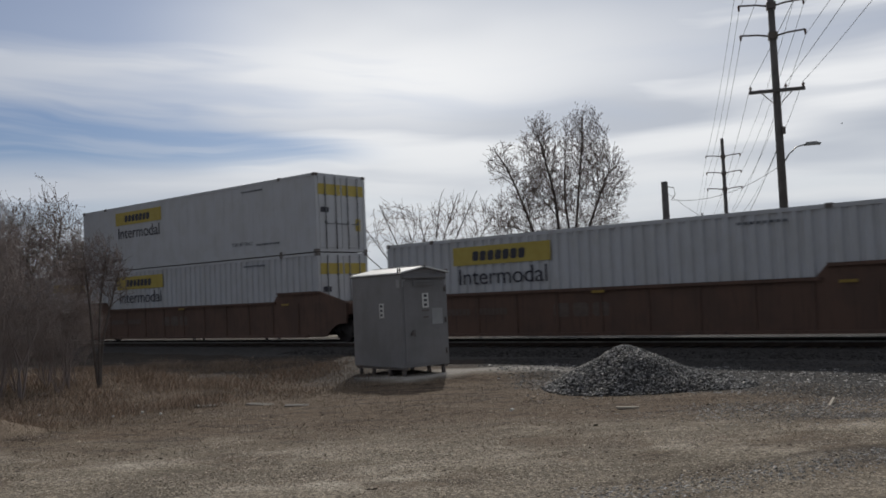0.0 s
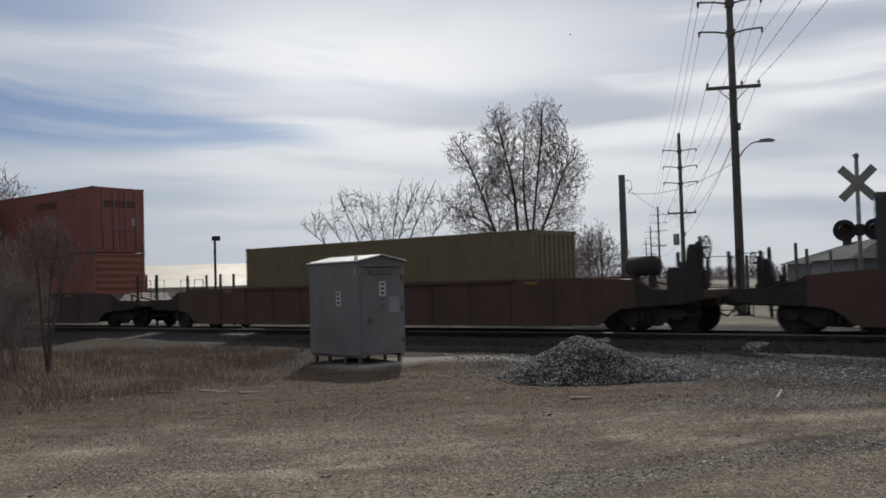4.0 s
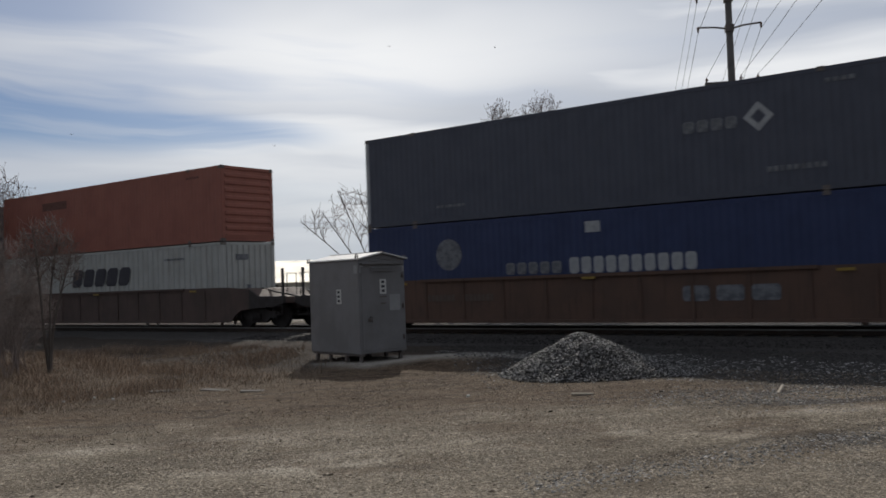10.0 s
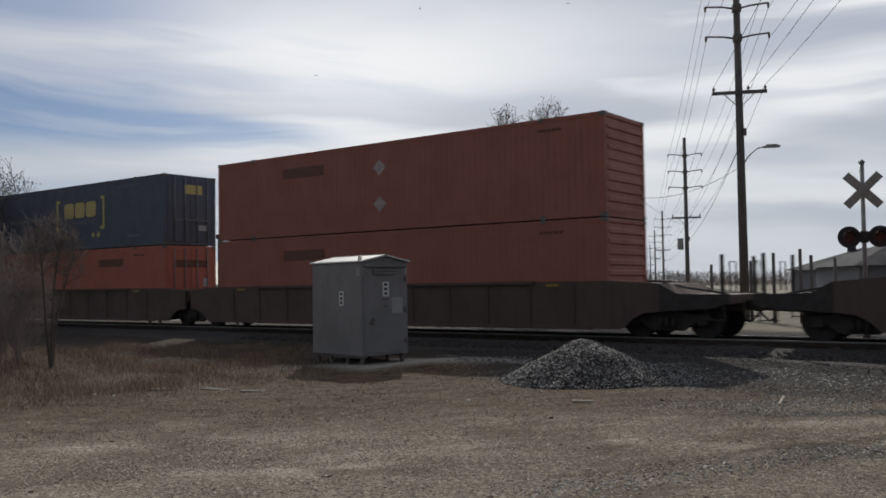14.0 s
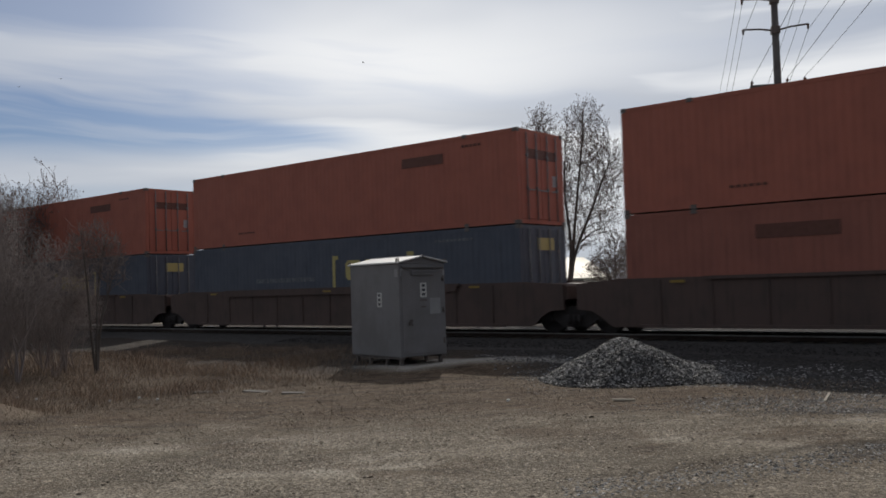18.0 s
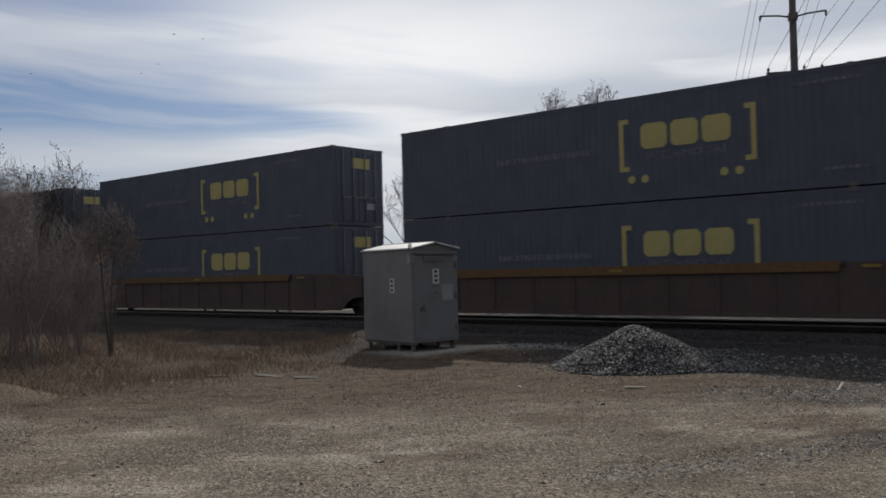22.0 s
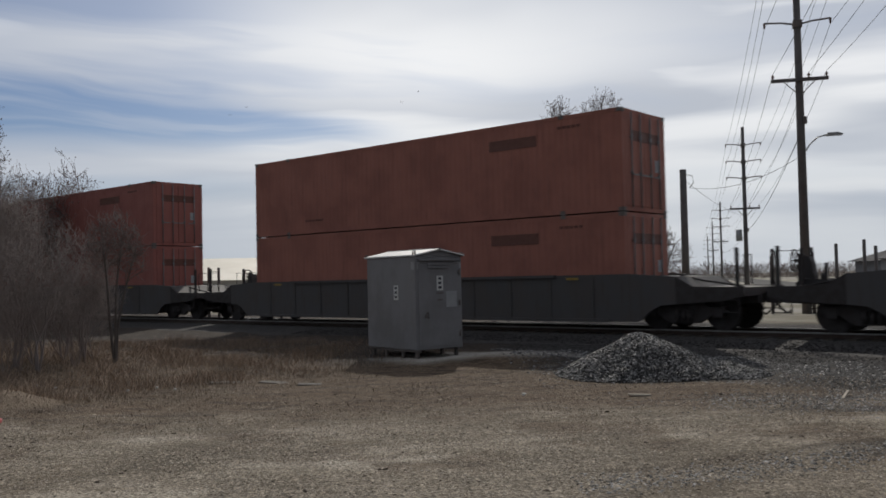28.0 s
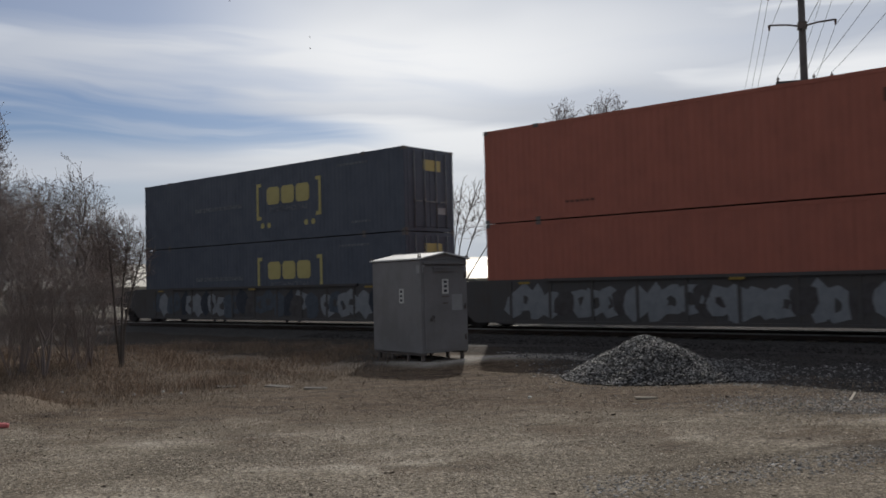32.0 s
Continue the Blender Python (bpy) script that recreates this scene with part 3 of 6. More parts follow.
def container(look_, length=16.15, high=2.89):
    """A freight container, its front end at x = 0 and its length towards -x, its near side at -y, on z = 0."""
    style = STYLES[look_]
    paint, post = style["paint"], style.get("post", style["paint"])
    c = thing("container", style["label"], "container", group="containers on the train")
    half = WIDE / 2
    post_w = 0.16
    pitch = style.get("pitch", 0.21)
    wall = container_mesh(("side_wall", length, high, pitch, style.get("depth", 0.007)), lambda: corrugated(length - 2 * post_w, 0.16, high - 0.11, style.get("depth", 0.007), pitch), paint)
    part("side_wall", wall, paint, c, at=pose(-post_w, -half + 0.012, 0))
    part("side_wall", wall, paint, c, at=pose(-length + post_w, half - 0.012, 0, 0, 0, 180))
    rail_lo = container_mesh(("bottom_rail", length), lambda: box(B(), -length + 0.1, -0.1, -0.03, 0.05, 0.02, 0.165), paint)
    rail_hi = container_mesh(("top_rail", length, high), lambda: box(B(), -length + 0.1, -0.1, -0.03, 0.04, high - 0.115, high - 0.01), paint)
    for s, turn in ((-1, 0), (1, 180)):
        for me, nm in ((rail_lo, "bottom_rail"), (rail_hi, "top_rail")):
            part(nm, me, paint, c, at=pose(-length if turn else 0, s * (half - 0.035), 0, 0, 0, turn))
    part("roof", container_mesh(("roof", length, high), lambda: roof_mesh(length, high), paint), paint, c)
    part("floor", container_mesh(("floor", length), lambda: box(B(), -length + 0.1, -0.1, -half + 0.1, half - 0.1, 0.03, 0.15), CASTING), CASTING, c)
    pm = container_mesh(("corner_post", high), lambda: box(B(), -0.08, 0.08, -0.08, 0.08, 0.12, high - 0.12, 0.015), post)
    cm = container_mesh(("corner_casting",), lambda: box(B(), -0.09, 0.09, -0.085, 0.085, -0.06, 0.06, 0.012), CASTING if style.get("bare_castings", True) else paint)
    for x in (-0.09, -length + 0.09):
        for y in (-half + 0.085, half - 0.085):
            part("corner_post", pm, post, c, "white-painted corner post" if post is not paint else "", at=pose(x, y, 0))
            for z in (0.06, high - 0.06):
                part("corner_casting", cm, CASTING, c, at=pose(x, y, z))
    if length > 15:
        for x in (-1.98, -length + 1.98):
            for y in (-half + 0.08, half - 0.08):
                for z in (0.06, high - 0.05):
                    part("lifting_casting", cm, CASTING, c, at=pose(x, y, z))
    # the end that leads: doors with rods, upright waves or level ribs
    end = style.get("end", "doors")
    inner = WIDE - 0.34
    if end == "doors":
        for s in (-1, 1):
            d = part("door", container_mesh(("door", high, s), lambda: box(B(), -0.05, -0.005, min(s * 0.008, s * inner / 2), max(s * 0.008, s * inner / 2), 0.16, high - 0.12, 0.012), style.get("door", paint)), paint, c)
            for y in (0.3, 0.82):
                part("lock_rod", container_mesh(("lock_rod", high, s, y), lambda: tube(tube(tube(B(), (0.035, s * y, 0.12), (0.035, s * y, high - 0.1), 0.02, seg=8), (0.0, s * y, 1.1), (0.05, s * y, 1.1), 0.05, seg=6), (0.0, s * y, 2.1), (0.05, s * y, 2.1), 0.05, seg=6), GALV), GALV, d, "galvanised locking rod")
                part("door_handle", container_mesh(("door_handle", s, y), lambda: box(B(), 0.05, 0.075, min(s * y, s * (y - 0.34)), max(s * y, s * (y - 0.34)), 1.02, 1.06), GALV), GALV, d)
    elif end == "ribs":
        def ribs():
            r = corrugated(high - 0.28, 0.0, inner, 0.04, 0.29)
            for v in r.verts:
                x, y, z = v.co
                v.co = (-y, z - inner / 2, x + high - 0.12)
            return r
        part("end_wall", container_mesh(("end_ribs", high), ribs, paint), paint, c, "end wall pressed into level ribs")
    else:
        def waves():
            b = corrugated(inner, 0.16, high - 0.12, 0.045, 0.3)
            bmesh.ops.rotate(b, verts=b.verts[:], matrix=Matrix.Rotation(radians(90), 3, "Z"))
            return b
        part("end_wall", container_mesh(("end_waves", high), waves, paint), paint, c, "end wall in upright waves", at=pose(0.0, inner / 2, 0))
    part("end_wall", container_mesh(("tail_wall", high), lambda: box(B(), -length + 0.01, -length + 0.06, -inner / 2 - 0.02, inner / 2 + 0.02, 0.16, high - 0.12), paint), paint, c)
    for nm in ("front_header", "rear_header"):
        x = -0.09 if nm[0] == "f" else -length + 0.09
        part(nm, container_mesh((nm, high), lambda: box(B(), -0.07, 0.07, -half + 0.16, half - 0.16, high - 0.13, high - 0.01), paint), paint, c, at=pose(x, 0, 0))
        part(nm[:-6] + "sill", container_mesh((nm, "sill"), lambda: box(B(), -0.07, 0.07, -half + 0.16, half - 0.16, 0.02, 0.165), paint), paint, c, at=pose(x, 0, 0))
    for make in style.get("marks", ()):
        make(c, -half + 0.008, length, high)
    return c


def roof_mesh(length, high):
    half = WIDE / 2
    r = corrugated(length - 0.16, -half + 0.06, half - 0.06, 0.012, 0.84)
    for v in r.verts:
        x, y, z = v.co
        v.co = (x - 0.08, z, high - 0.012 - y)
    return r


def mark(c, key, make, material, y, label=""):
    ob = part("marking", container_mesh(("marking",) + key, make, material), material, c, label, at=pose(0, y, 0))
    if key[0].endswith("small"):
        tagged(ob, kind="stuff")
    return ob


def flat(x0, x1, z0, z1):
    return lambda: box(B(), x0, x1, -0.008, 0.0, z0, z1)


def bars(spots):
    def make():
        b = B()
        for x0, x1, z0, z1 in spots:
            n_ = max(1, round((x1 - x0) / 0.16))
            w = (x1 - x0) / n_
            for i in range(n_):
                box(b, x0 + i * w, x0 + (i + 0.72) * w, -0.008, 0, z0, z1)
        return b
    return make


def hauler_marks(c, y, length, high):
    """A yellow name band over the word, on the near side and on the doors."""
    mark(c, ("band",), flat(-13.3, -9.7, 2.03, 2.6), YELLOW, y, "yellow name band")
    name_blocks(c, y - 0.009, -12.55, -10.55, 2.15, 2.45, 7, INK, 0.1, 0.2)
    part("marking", words("intermodal", "Intermodal", 0.5, 3.25, INK), INK, c, "dark word on the side", at=pose(-13.1, y - 0.004, 1.42))
    mark(c, ("hauler_small",), bars(((-13.7, -12.8, 0.42, 0.5), (-4.2, -2.9, 2.55, 2.62), (-3.4, -2.0, 0.45, 0.52))), FAINT, y)
    part("marking", words("toplift", "TOP LIFT ONLY", 0.14, 1.3, FAINT), FAINT, c, at=pose(-4.9, y - 0.004, 0.5))
    for yy in (-0.6, 0.6):
        part("marking", container_mesh(("end_band",), lambda: box(B(), 0.0, 0.004, -0.56, 0.56, 2.1, 2.5), YELLOW), YELLOW, c, "yellow band on the door", at=pose(0.0, yy, 0))
    part("marking", container_mesh(("end_patch",), lambda: box(B(), 0.0, 0.004, -0.25, 0.0, 0.8, 1.25), YELLOW), YELLOW, c, at=pose(0.0, 0.95, 0))
    part("marking", container_mesh(("end_vent",), lambda: box(B(), 0.0, 0.005, -0.25, 0.15, 1.45, 1.65), INK), INK, c, at=pose(0.0, -0.8, 0))


def slant_marks(c, y, length, high):
    name_blocks(c, y, -10.3, -5.95, 1.4, 2.16, 5, INK, 0.28, 0.14, "slanted dark name blocks")
    mark(c, ("slant_small",), bars(((-3.6, -2.3, 2.3, 2.38), (-2.9, -2.2, 0.6, 0.68))), FAINT, y)
    part("marking", container_mesh(("slant_end",), lambda: box(box(B(), 0.006, 0.01, -0.7, -0.1, 2.2, 2.42), 0.006, 0.01, -0.2, 0.0, 1.0, 1.25), FAINT), FAINT, c, at=pose(0, 0, 0))


def slant_word_marks(c, y, length, high):
    slant_marks(c, y, length, high)
    part("marking", words("caps", "INTERMODAL", 0.25, 3.05, INK), INK, c, "dark word on the side", at=pose(-8.9, y - 0.004, 0.92))


def railer_marks(c, y, length, high):
    name_blocks(c, y, -5.5, -3.85, 1.95, 2.42, 4, CRIMSON, 0.1, 0.25, "crimson spray lettering")
    name_blocks(c, y, -5.55, -3.9, 1.35, 1.82, 4, CRIMSON, 0.1, 0.25)
    name_blocks(c, y, -6.2, -5.65, 1.3, 2.4, 2, INK, 0.0, 0.4)
    mark(c, ("plate",), flat(-8.55, -8.1, 2.25, 2.48), PALE, y)
    mark(c, ("stain",), lambda: tube(B(), (-8.1, -0.006, 1.2), (-8.1, 0, 1.2), 0.2, seg=14), FAINT, y, "round worn emblem")


def dots():
    b = B()
    for x in (-7.65, -7.25, -5.05, -4.65):
        tube(b, (x, -0.008, 0.62), (x, 0, 0.62), 0.11, seg=12)
    return b


def bracket_marks(c, y, length, high):
    for x, way in ((-8.0, 1), (-4.2, -1)):
        mark(c, ("bracket", x), lambda: bracket(x, 0.85, 2.28, way), PALE_YELLOW, y, "pale yellow bracket")
    name_blocks(c, y, -7.35, -4.75, 1.42, 2.1, 3, PALE_YELLOW, 0.0, 0.12, "pale yellow name blocks")
    part("marking", words("caps_small", "INTERMODAL", 0.2, 2.3, FAINT), FAINT, c, at=pose(-7.2, y - 0.004, 1.12))
    mark(c, ("dots",), dots, PALE_YELLOW, y)
    mark(c, ("bracket_small",), bars(((-12.2, -8.9, 1.42, 1.58), (-3.3, -1.7, 2.5, 2.58), (-2.6, -1.6, 0.42, 0.5))), FAINT, y)
    part("marking", container_mesh(("end_name",), lambda: box(B(), 0.0, 0.005, -0.45, 0.45, 2.12, 2.5), PALE_YELLOW), PALE_YELLOW, c, "pale yellow door patch", at=pose(0.0, 0.12, 0))
    part("marking", container_mesh(("end_plate",), lambda: box(B(), 0.0, 0.005, -0.25, 0.2, 0.62, 0.85), PALE), PALE, c, at=pose(0.0, 0.65, 0))


def diamond_marks(c, y, length, high):
    name_blocks(c, y, -5.35, -3.9, 1.72, 2.02, 4, FAINT, 0.0, 0.2, "white name blocks")
    def ring():
        b = B()
        for k in range(4):
            a0, a1 = k * math.pi / 2, (k + 1) * math.pi / 2
            p0, p1 = Vector((math.cos(a0), math.sin(a0)))* 0.37, Vector((math.cos(a1), math.sin(a1)))* 0.37
            prism(b, ((-3.45 + p0.x, 1.93 + p0.y), (-3.45 + p1.x, 1.93 + p1.y), (-3.45 + p1.x * 0.5, 1.93 + p1.y * 0.5), (-3.45 + p0.x * 0.5, 1.93 + p0.y * 0.5)), 1, -0.008, 0)
        return b
    mark(c, ("ring",), ring, PALE, y, "white diamond ring")
    mark(c, ("diamond_small",), bars(((-13.3, -12.2, 0.45, 0.53), (-3.3, -1.9, 0.55, 0.68), (-1.9, -1.2, 2.5, 2.6))), FAINT, y)
    part("marking", container_mesh(("end_diamond",), lambda: box(B(), 0.006, 0.012, -0.3, 0.35, 1.95, 2.1), PALE), PALE, c)


def stack_marks(c, y, length, high):
    name_blocks(c, y, -8.77, -5.07, 1.19, 1.64, 10, PALE, 0.0, 0.2, "white name blocks")
    name_blocks(c, y, -10.85, -8.95, 1.22, 1.56, 5, FAINT, 0.0, 0.2)
    mark(c, ("globe",), lambda: tube(B(), (-12.9, -0.008, 1.9), (-12.9, 0, 1.9), 0.48, seg=20), FAINT, y, "pale round emblem")
    mark(c, ("stack_plate",), flat(-8.25, -7.8, 2.3, 2.6), PALE, y)
    part("marking", container_mesh(("end_discs",), lambda: tube(tube(B(), (0.0, -0.55, 1.9), (0.006, -0.55, 1.9), 0.3, seg=16), (0.0, 0.6, 1.9), (0.006, 0.6, 1.9), 0.3, seg=16), PALE), PALE, c)


def plain_marks(c, y, length, high):
    mark(c, ("dark_name",), flat(-4.6, -2.85, 2.1, 2.42), SHADE_ORANGE, y, "dark painted-out name panel")
    mark(c, ("plain_small",), bars(((-2.1, -1.3, 2.5, 2.58), (-13.2, -12.2, 0.45, 0.52))), SHADE_ORANGE, y)
    part("marking", container_mesh(("plain_end",), lambda: box(B(), 0.001, 0.007, -0.75, 0.85, 2.0, 2.3), SHADE_ORANGE), SHADE_ORANGE, c, "dark name panel on the doors")
    part("marking", container_mesh(("plain_plate",), lambda: box(B(), 0.0, 0.006, 0.62, 0.84, 1.2, 1.55), PALE), PALE, c)


def rear_name_marks(c, y, length, high):
    mark(c, ("rear_name",), flat(-12.6, -10.6, 2.05, 2.4), SHADE_ORANGE, y, "dark painted-out name panel")
    mark(c, ("rear_small",), bars(((-2.1, -1.3, 2.5, 2.58),)), SHADE_ORANGE, y)


def lozenge_rear_marks(c, y, length, high):
    rear_name_marks(c, y, length, high)
    lozenges(c, y)


def lozenge_marks(c, y, length, high):
    plain_marks(c, y, length, high)
    lozenges(c, y)


def lozenges(c, y):
    mark(c, ("lozenge",), lambda: prism(prism(B(), ((-8.33, 2.06), (-8.06, 1.79), (-7.79, 2.06), (-8.06, 2.33)), 1, -0.008, 0), ((-8.33, 0.87), (-8.06, 0.6), (-7.79, 0.87), (-8.06, 1.14)), 1, -0.008, 0), PANEL, y, "worn pale hazard diamonds")


def letter_marks(c, y, length, high):
    mark(c, ("square",), flat(-6.8, -5.35, 1.15, 2.05), INK, y, "dark square emblem")
    mark(c, ("square_in",), lambda: box(box(B(), -6.45, -6.25, -0.012, 0, 1.25, 1.75), -5.95, -5.75, -0.012, 0, 1.25, 1.75), TAN, y)


STYLES = {
    "hauler": dict(paint=WHITE, label="white smooth-sided freight container with yellow name band and dark wording", marks=(hauler_marks,), pitch=0.6, depth=0.014),
    "hauler_ribbed": dict(paint=WHITE, label="white ribbed freight container with yellow name band and dark wording", marks=(hauler_marks,), pitch=0.34, depth=0.045),
    "slate": dict(paint=SLATE, label="dull grey-blue ribbed freight container without markings", end="doors"),
    "tan": dict(paint=TAN, label="short yellow-tan shipping container with dark square emblem", marks=(letter_marks,), end="waves"),
    "orange": dict(paint=ORANGE, label="orange ribbed freight container with dark name panel", marks=(plain_marks,)),
    "red": dict(paint=RED, label="faded red ribbed freight container with dark name panel", marks=(plain_marks,)),
    "faded": dict(paint=FADED, label="faded brown-red ribbed freight container with dark name panel", marks=(plain_marks,)),
    "orange_rear": dict(paint=DULL_ORANGE, label="orange freight container with level ribs on its end", marks=(rear_name_marks,), end="ribs"),
    "lozenge": dict(paint=ORANGE, label="orange ribbed freight container with white hazard diamonds", marks=(lozenge_marks,)),
    "lozenge_rear": dict(paint=DULL_ORANGE, label="orange freight container with white diamonds and level end ribs", marks=(lozenge_rear_marks,), end="ribs"),
    "slant": dict(paint=CREAM, label="off-white ribbed freight container with slanted dark name blocks", marks=(slant_marks,), end="waves", pitch=0.34, depth=0.036),
    "slant_word": dict(paint=CREAM, label="off-white ribbed freight container with slanted name and wording", marks=(slant_word_marks,), end="waves", pitch=0.34, depth=0.036),
    "railer": dict(paint=CREAM, label="stained off-white container with crimson spray lettering", marks=(railer_marks,), pitch=0.5, depth=0.012),
    "bracket": dict(paint=NAVY, label="dark navy freight container with pale yellow bracketed name", marks=(bracket_marks,)),
    "diamond": dict(paint=CHARCOAL, post=PALE, label="blue-black container with white corner posts and diamond ring", marks=(diamond_marks,), end="waves"),
    "stack": dict(paint=BLUE, label="blue ribbed container with white name blocks and round emblem", marks=(stack_marks,)),
}

# ---- well cars ----
FLOOR = 0.36                       # height of a container's foot over the rail
WHEEL = 0.46


def side_sill(raised):
    """The deep side of a well, for the near side; x = 0 where the container begins."""
    b = B()
    top = 1.52
    ends = 1.84 if raised else top
    outline = [(1.5, 0.7), (1.05, 0.66), (0.75, 0.5), (0.5, 0.27), (0.35, 0.22), (-16.5, 0.22), (-16.65, 0.27), (-16.9, 0.5), (-17.2, 0.66), (-17.65, 0.7), (-17.65, 1.42), (-16.3, ends), (-14.1, ends), (-13.8, top), (-2.35, top), (-2.05, ends), (0.15, ends), (1.5, 1.42)]
    prism(b, outline, 1, -1.42, -1.34)
    return b


def end_frame(reach):
    """The deck over the truck, forward of the well; reach metres from the container."""
    b = B()
    nose = ((1.5, 1.42), (1.95, 1.14), (reach, 1.12), (reach, 0.9)) if reach > 2 else ((1.5, 1.42), (reach, 1.36), (reach, 1.0))
    prism(b, ((0.1, 0.75), (0.1, 1.46)) + nose + ((1.3, 0.9), (0.6, 0.8)), 1, -1.335, 1.335)
    return b


def deck_lip(reach):
    return prism(B(), ((1.502, 0.7), (1.502, 1.42), (1.97, 1.16), (reach + 0.02, 1.135), (reach + 0.02, 0.9), (reach - 0.5, 0.78)), 1, -1.43, -1.337)


def draft_sill(reach):
    return prism(B(), ((1.2, 0.62), (1.2, 0.99), (reach, 1.0), (reach, 0.7)), 1, -0.32, 0.32)


def truck_frame():
    b = B()
    prism(b, ((-1.2, 0.5), (-1.1, 0.62), (-0.7, 0.62), (-0.3, 0.78), (0.3, 0.78), (0.7, 0.62), (1.1, 0.62), (1.2, 0.5), (0.75, 0.42), (0.4, 0.2), (-0.4, 0.2), (-0.75, 0.42)), 1, -1.13, -0.95)
    for x in (-0.915, 0.915):
        box(b, x - 0.13, x + 0.13, -1.18, -0.93, 0.36, 0.62)
    return b


def spring():
    return tube(B(), (0, -1.17, 0.26), (0, -1.17, 0.55), 0.07, seg=8)


def wheelset():
    b = B()
    tube(b, (0, -1.1, 0), (0, 1.1, 0), 0.085, seg=10)
    for s in (-1, 1):
        tube(b, (0, s * 0.70, 0), (0, s * 0.725, 0), WHEEL + 0.028, seg=28)
        tube(b, (0, s * 0.725, 0), (0, s * 0.83, 0), WHEEL, seg=28)
        tube(b, (0, s * 0.83, 0), (0, s * 0.845, 0), WHEEL * 0.84, seg=28)
        for k in range(3):
            a = k * 2 * math.pi / 3
            box(b, 0.2 * math.cos(a) - 0.03, 0.2 * math.cos(a) + 0.03, s * 0.84 - 0.012, s * 0.84 + 0.012, 0.2 * math.sin(a) - 0.03, 0.2 * math.sin(a) + 0.03)
    return b


def coupler():
    b = B()
    box(b, 3.1, 3.55, -0.09, 0.09, 0.76, 0.94)
    box(b, 3.5, 3.74, -0.14, 0.12, 0.68, 1.0, 0.03)
    box(b, 3.6, 3.85, 0.04, 0.13, 0.7, 0.98, 0.02)
    return b


def brake_stand():
    b = box(B(), 2.16, 2.3, -1.0, -0.8, 1.1, 2.36, 0.01)
    return box(b, 2.05, 2.13, -0.5, -0.42, 1.1, 2.52, 0.01)


def brake_wheel():
    ring = [(2.42, -0.9 + 0.29 * math.cos(a), 2.2 + 0.29 * math.sin(a)) for a in [k * math.pi / 8 for k in range(17)]]
    b = bent(B(), ring, 0.026, 6, False)
    for k in range(3):
        a = k * math.pi / 3
        tube(b, (2.42, -0.9 - 0.29 * math.cos(a), 2.2 - 0.29 * math.sin(a)), (2.42, -0.9 + 0.29 * math.cos(a), 2.2 + 0.29 * math.sin(a)), 0.016, seg=6)
    tube(b, (2.25, -0.9, 2.2), (2.44, -0.9, 2.2), 0.04, seg=8)
    return b


def brake_gearbox():
    return prism(B(), ((1.86, 1.1), (2.2, 1.1), (2.2, 2.2), (2.12, 2.3), (2.0, 2.3), (1.93, 2.16), (1.9, 1.9), (1.86, 1.8)), 1, -1.04, -0.72)


def air_tank():
    b = tube(B(), (0.32, -0.95, 1.78), (1.1, -0.95, 1.78), 0.27, seg=18)
    tube(b, (0.24, -0.95, 1.78), (0.32, -0.95, 1.78), 0.16, 0.27, 18)
    return tube(b, (1.1, -0.95, 1.78), (1.18, -0.95, 1.78), 0.27, 0.16, 18)


def tank_saddle():
    return box(box(B(), 0.42, 0.52, -1.12, -0.78, 1.1, 1.6), 0.9, 1.0, -1.12, -0.78, 1.1, 1.6)


def valve_body():
    b = prism(B(), ((1.42, 1.1), (2.3, 1.1), (2.3, 1.62), (2.1, 1.74), (1.95, 1.7), (1.5, 1.72), (1.42, 1.6)), 1, -1.16, -0.55)
    return box(tube(b, (1.66, -0.7, 1.66), (1.66, -0.7, 1.86), 0.07, 0.05, 10), 1.5, 1.58, -0.66, -0.58, 1.6, 2.12)


def stanchion():
    """An upright of the end platform, with its foot plate."""
    return box(box(B(), -0.04, 0.04, -0.04, 0.04, 0, 1.02, 0.006), -0.09, 0.09, -0.08, 0.08, 0, 0.04)


def air_pipe():
    return bent(B(), ((1.2, -0.5, 1.46), (1.9, -0.5, 1.3), (2.6, -0.5, 1.2), (3.25, -0.4, 1.05)), 0.03, 6)


def side_rail(side):
    y = side * 1.26
    return bent(B(), ((2.5, y, 1.1), (2.5, y, 2.0), (3.15, y, 2.0), (3.15, y, 1.1)), 0.018, 6)


def end_rail(side):
    return bent(B(), ((3.28, side * 1.2, 1.2), (3.28, side * 1.2, 1.95), (3.28, side * 0.75, 1.95), (3.28, side * 0.75, 1.2)), 0.018, 6)


def ladder(side):
    b = B()
    y = side * 1.4
    for x in (2.75, 3.2):
        tube(b, (x, y, 0.45), (x, y, 1.15), 0.016, seg=6)
    for z in (0.5, 0.8, 1.1):
        tube(b, (2.75, y, z), (3.2, y, z), 0.016, seg=6)
    return b


def air_hose():
    b = B()
    bent(b, ((3.4, 0.35, 0.8), (3.6, 0.36, 0.55), (3.75, 0.36, 0.42), (3.9, 0.34, 0.5)), 0.028, 6)
    return b


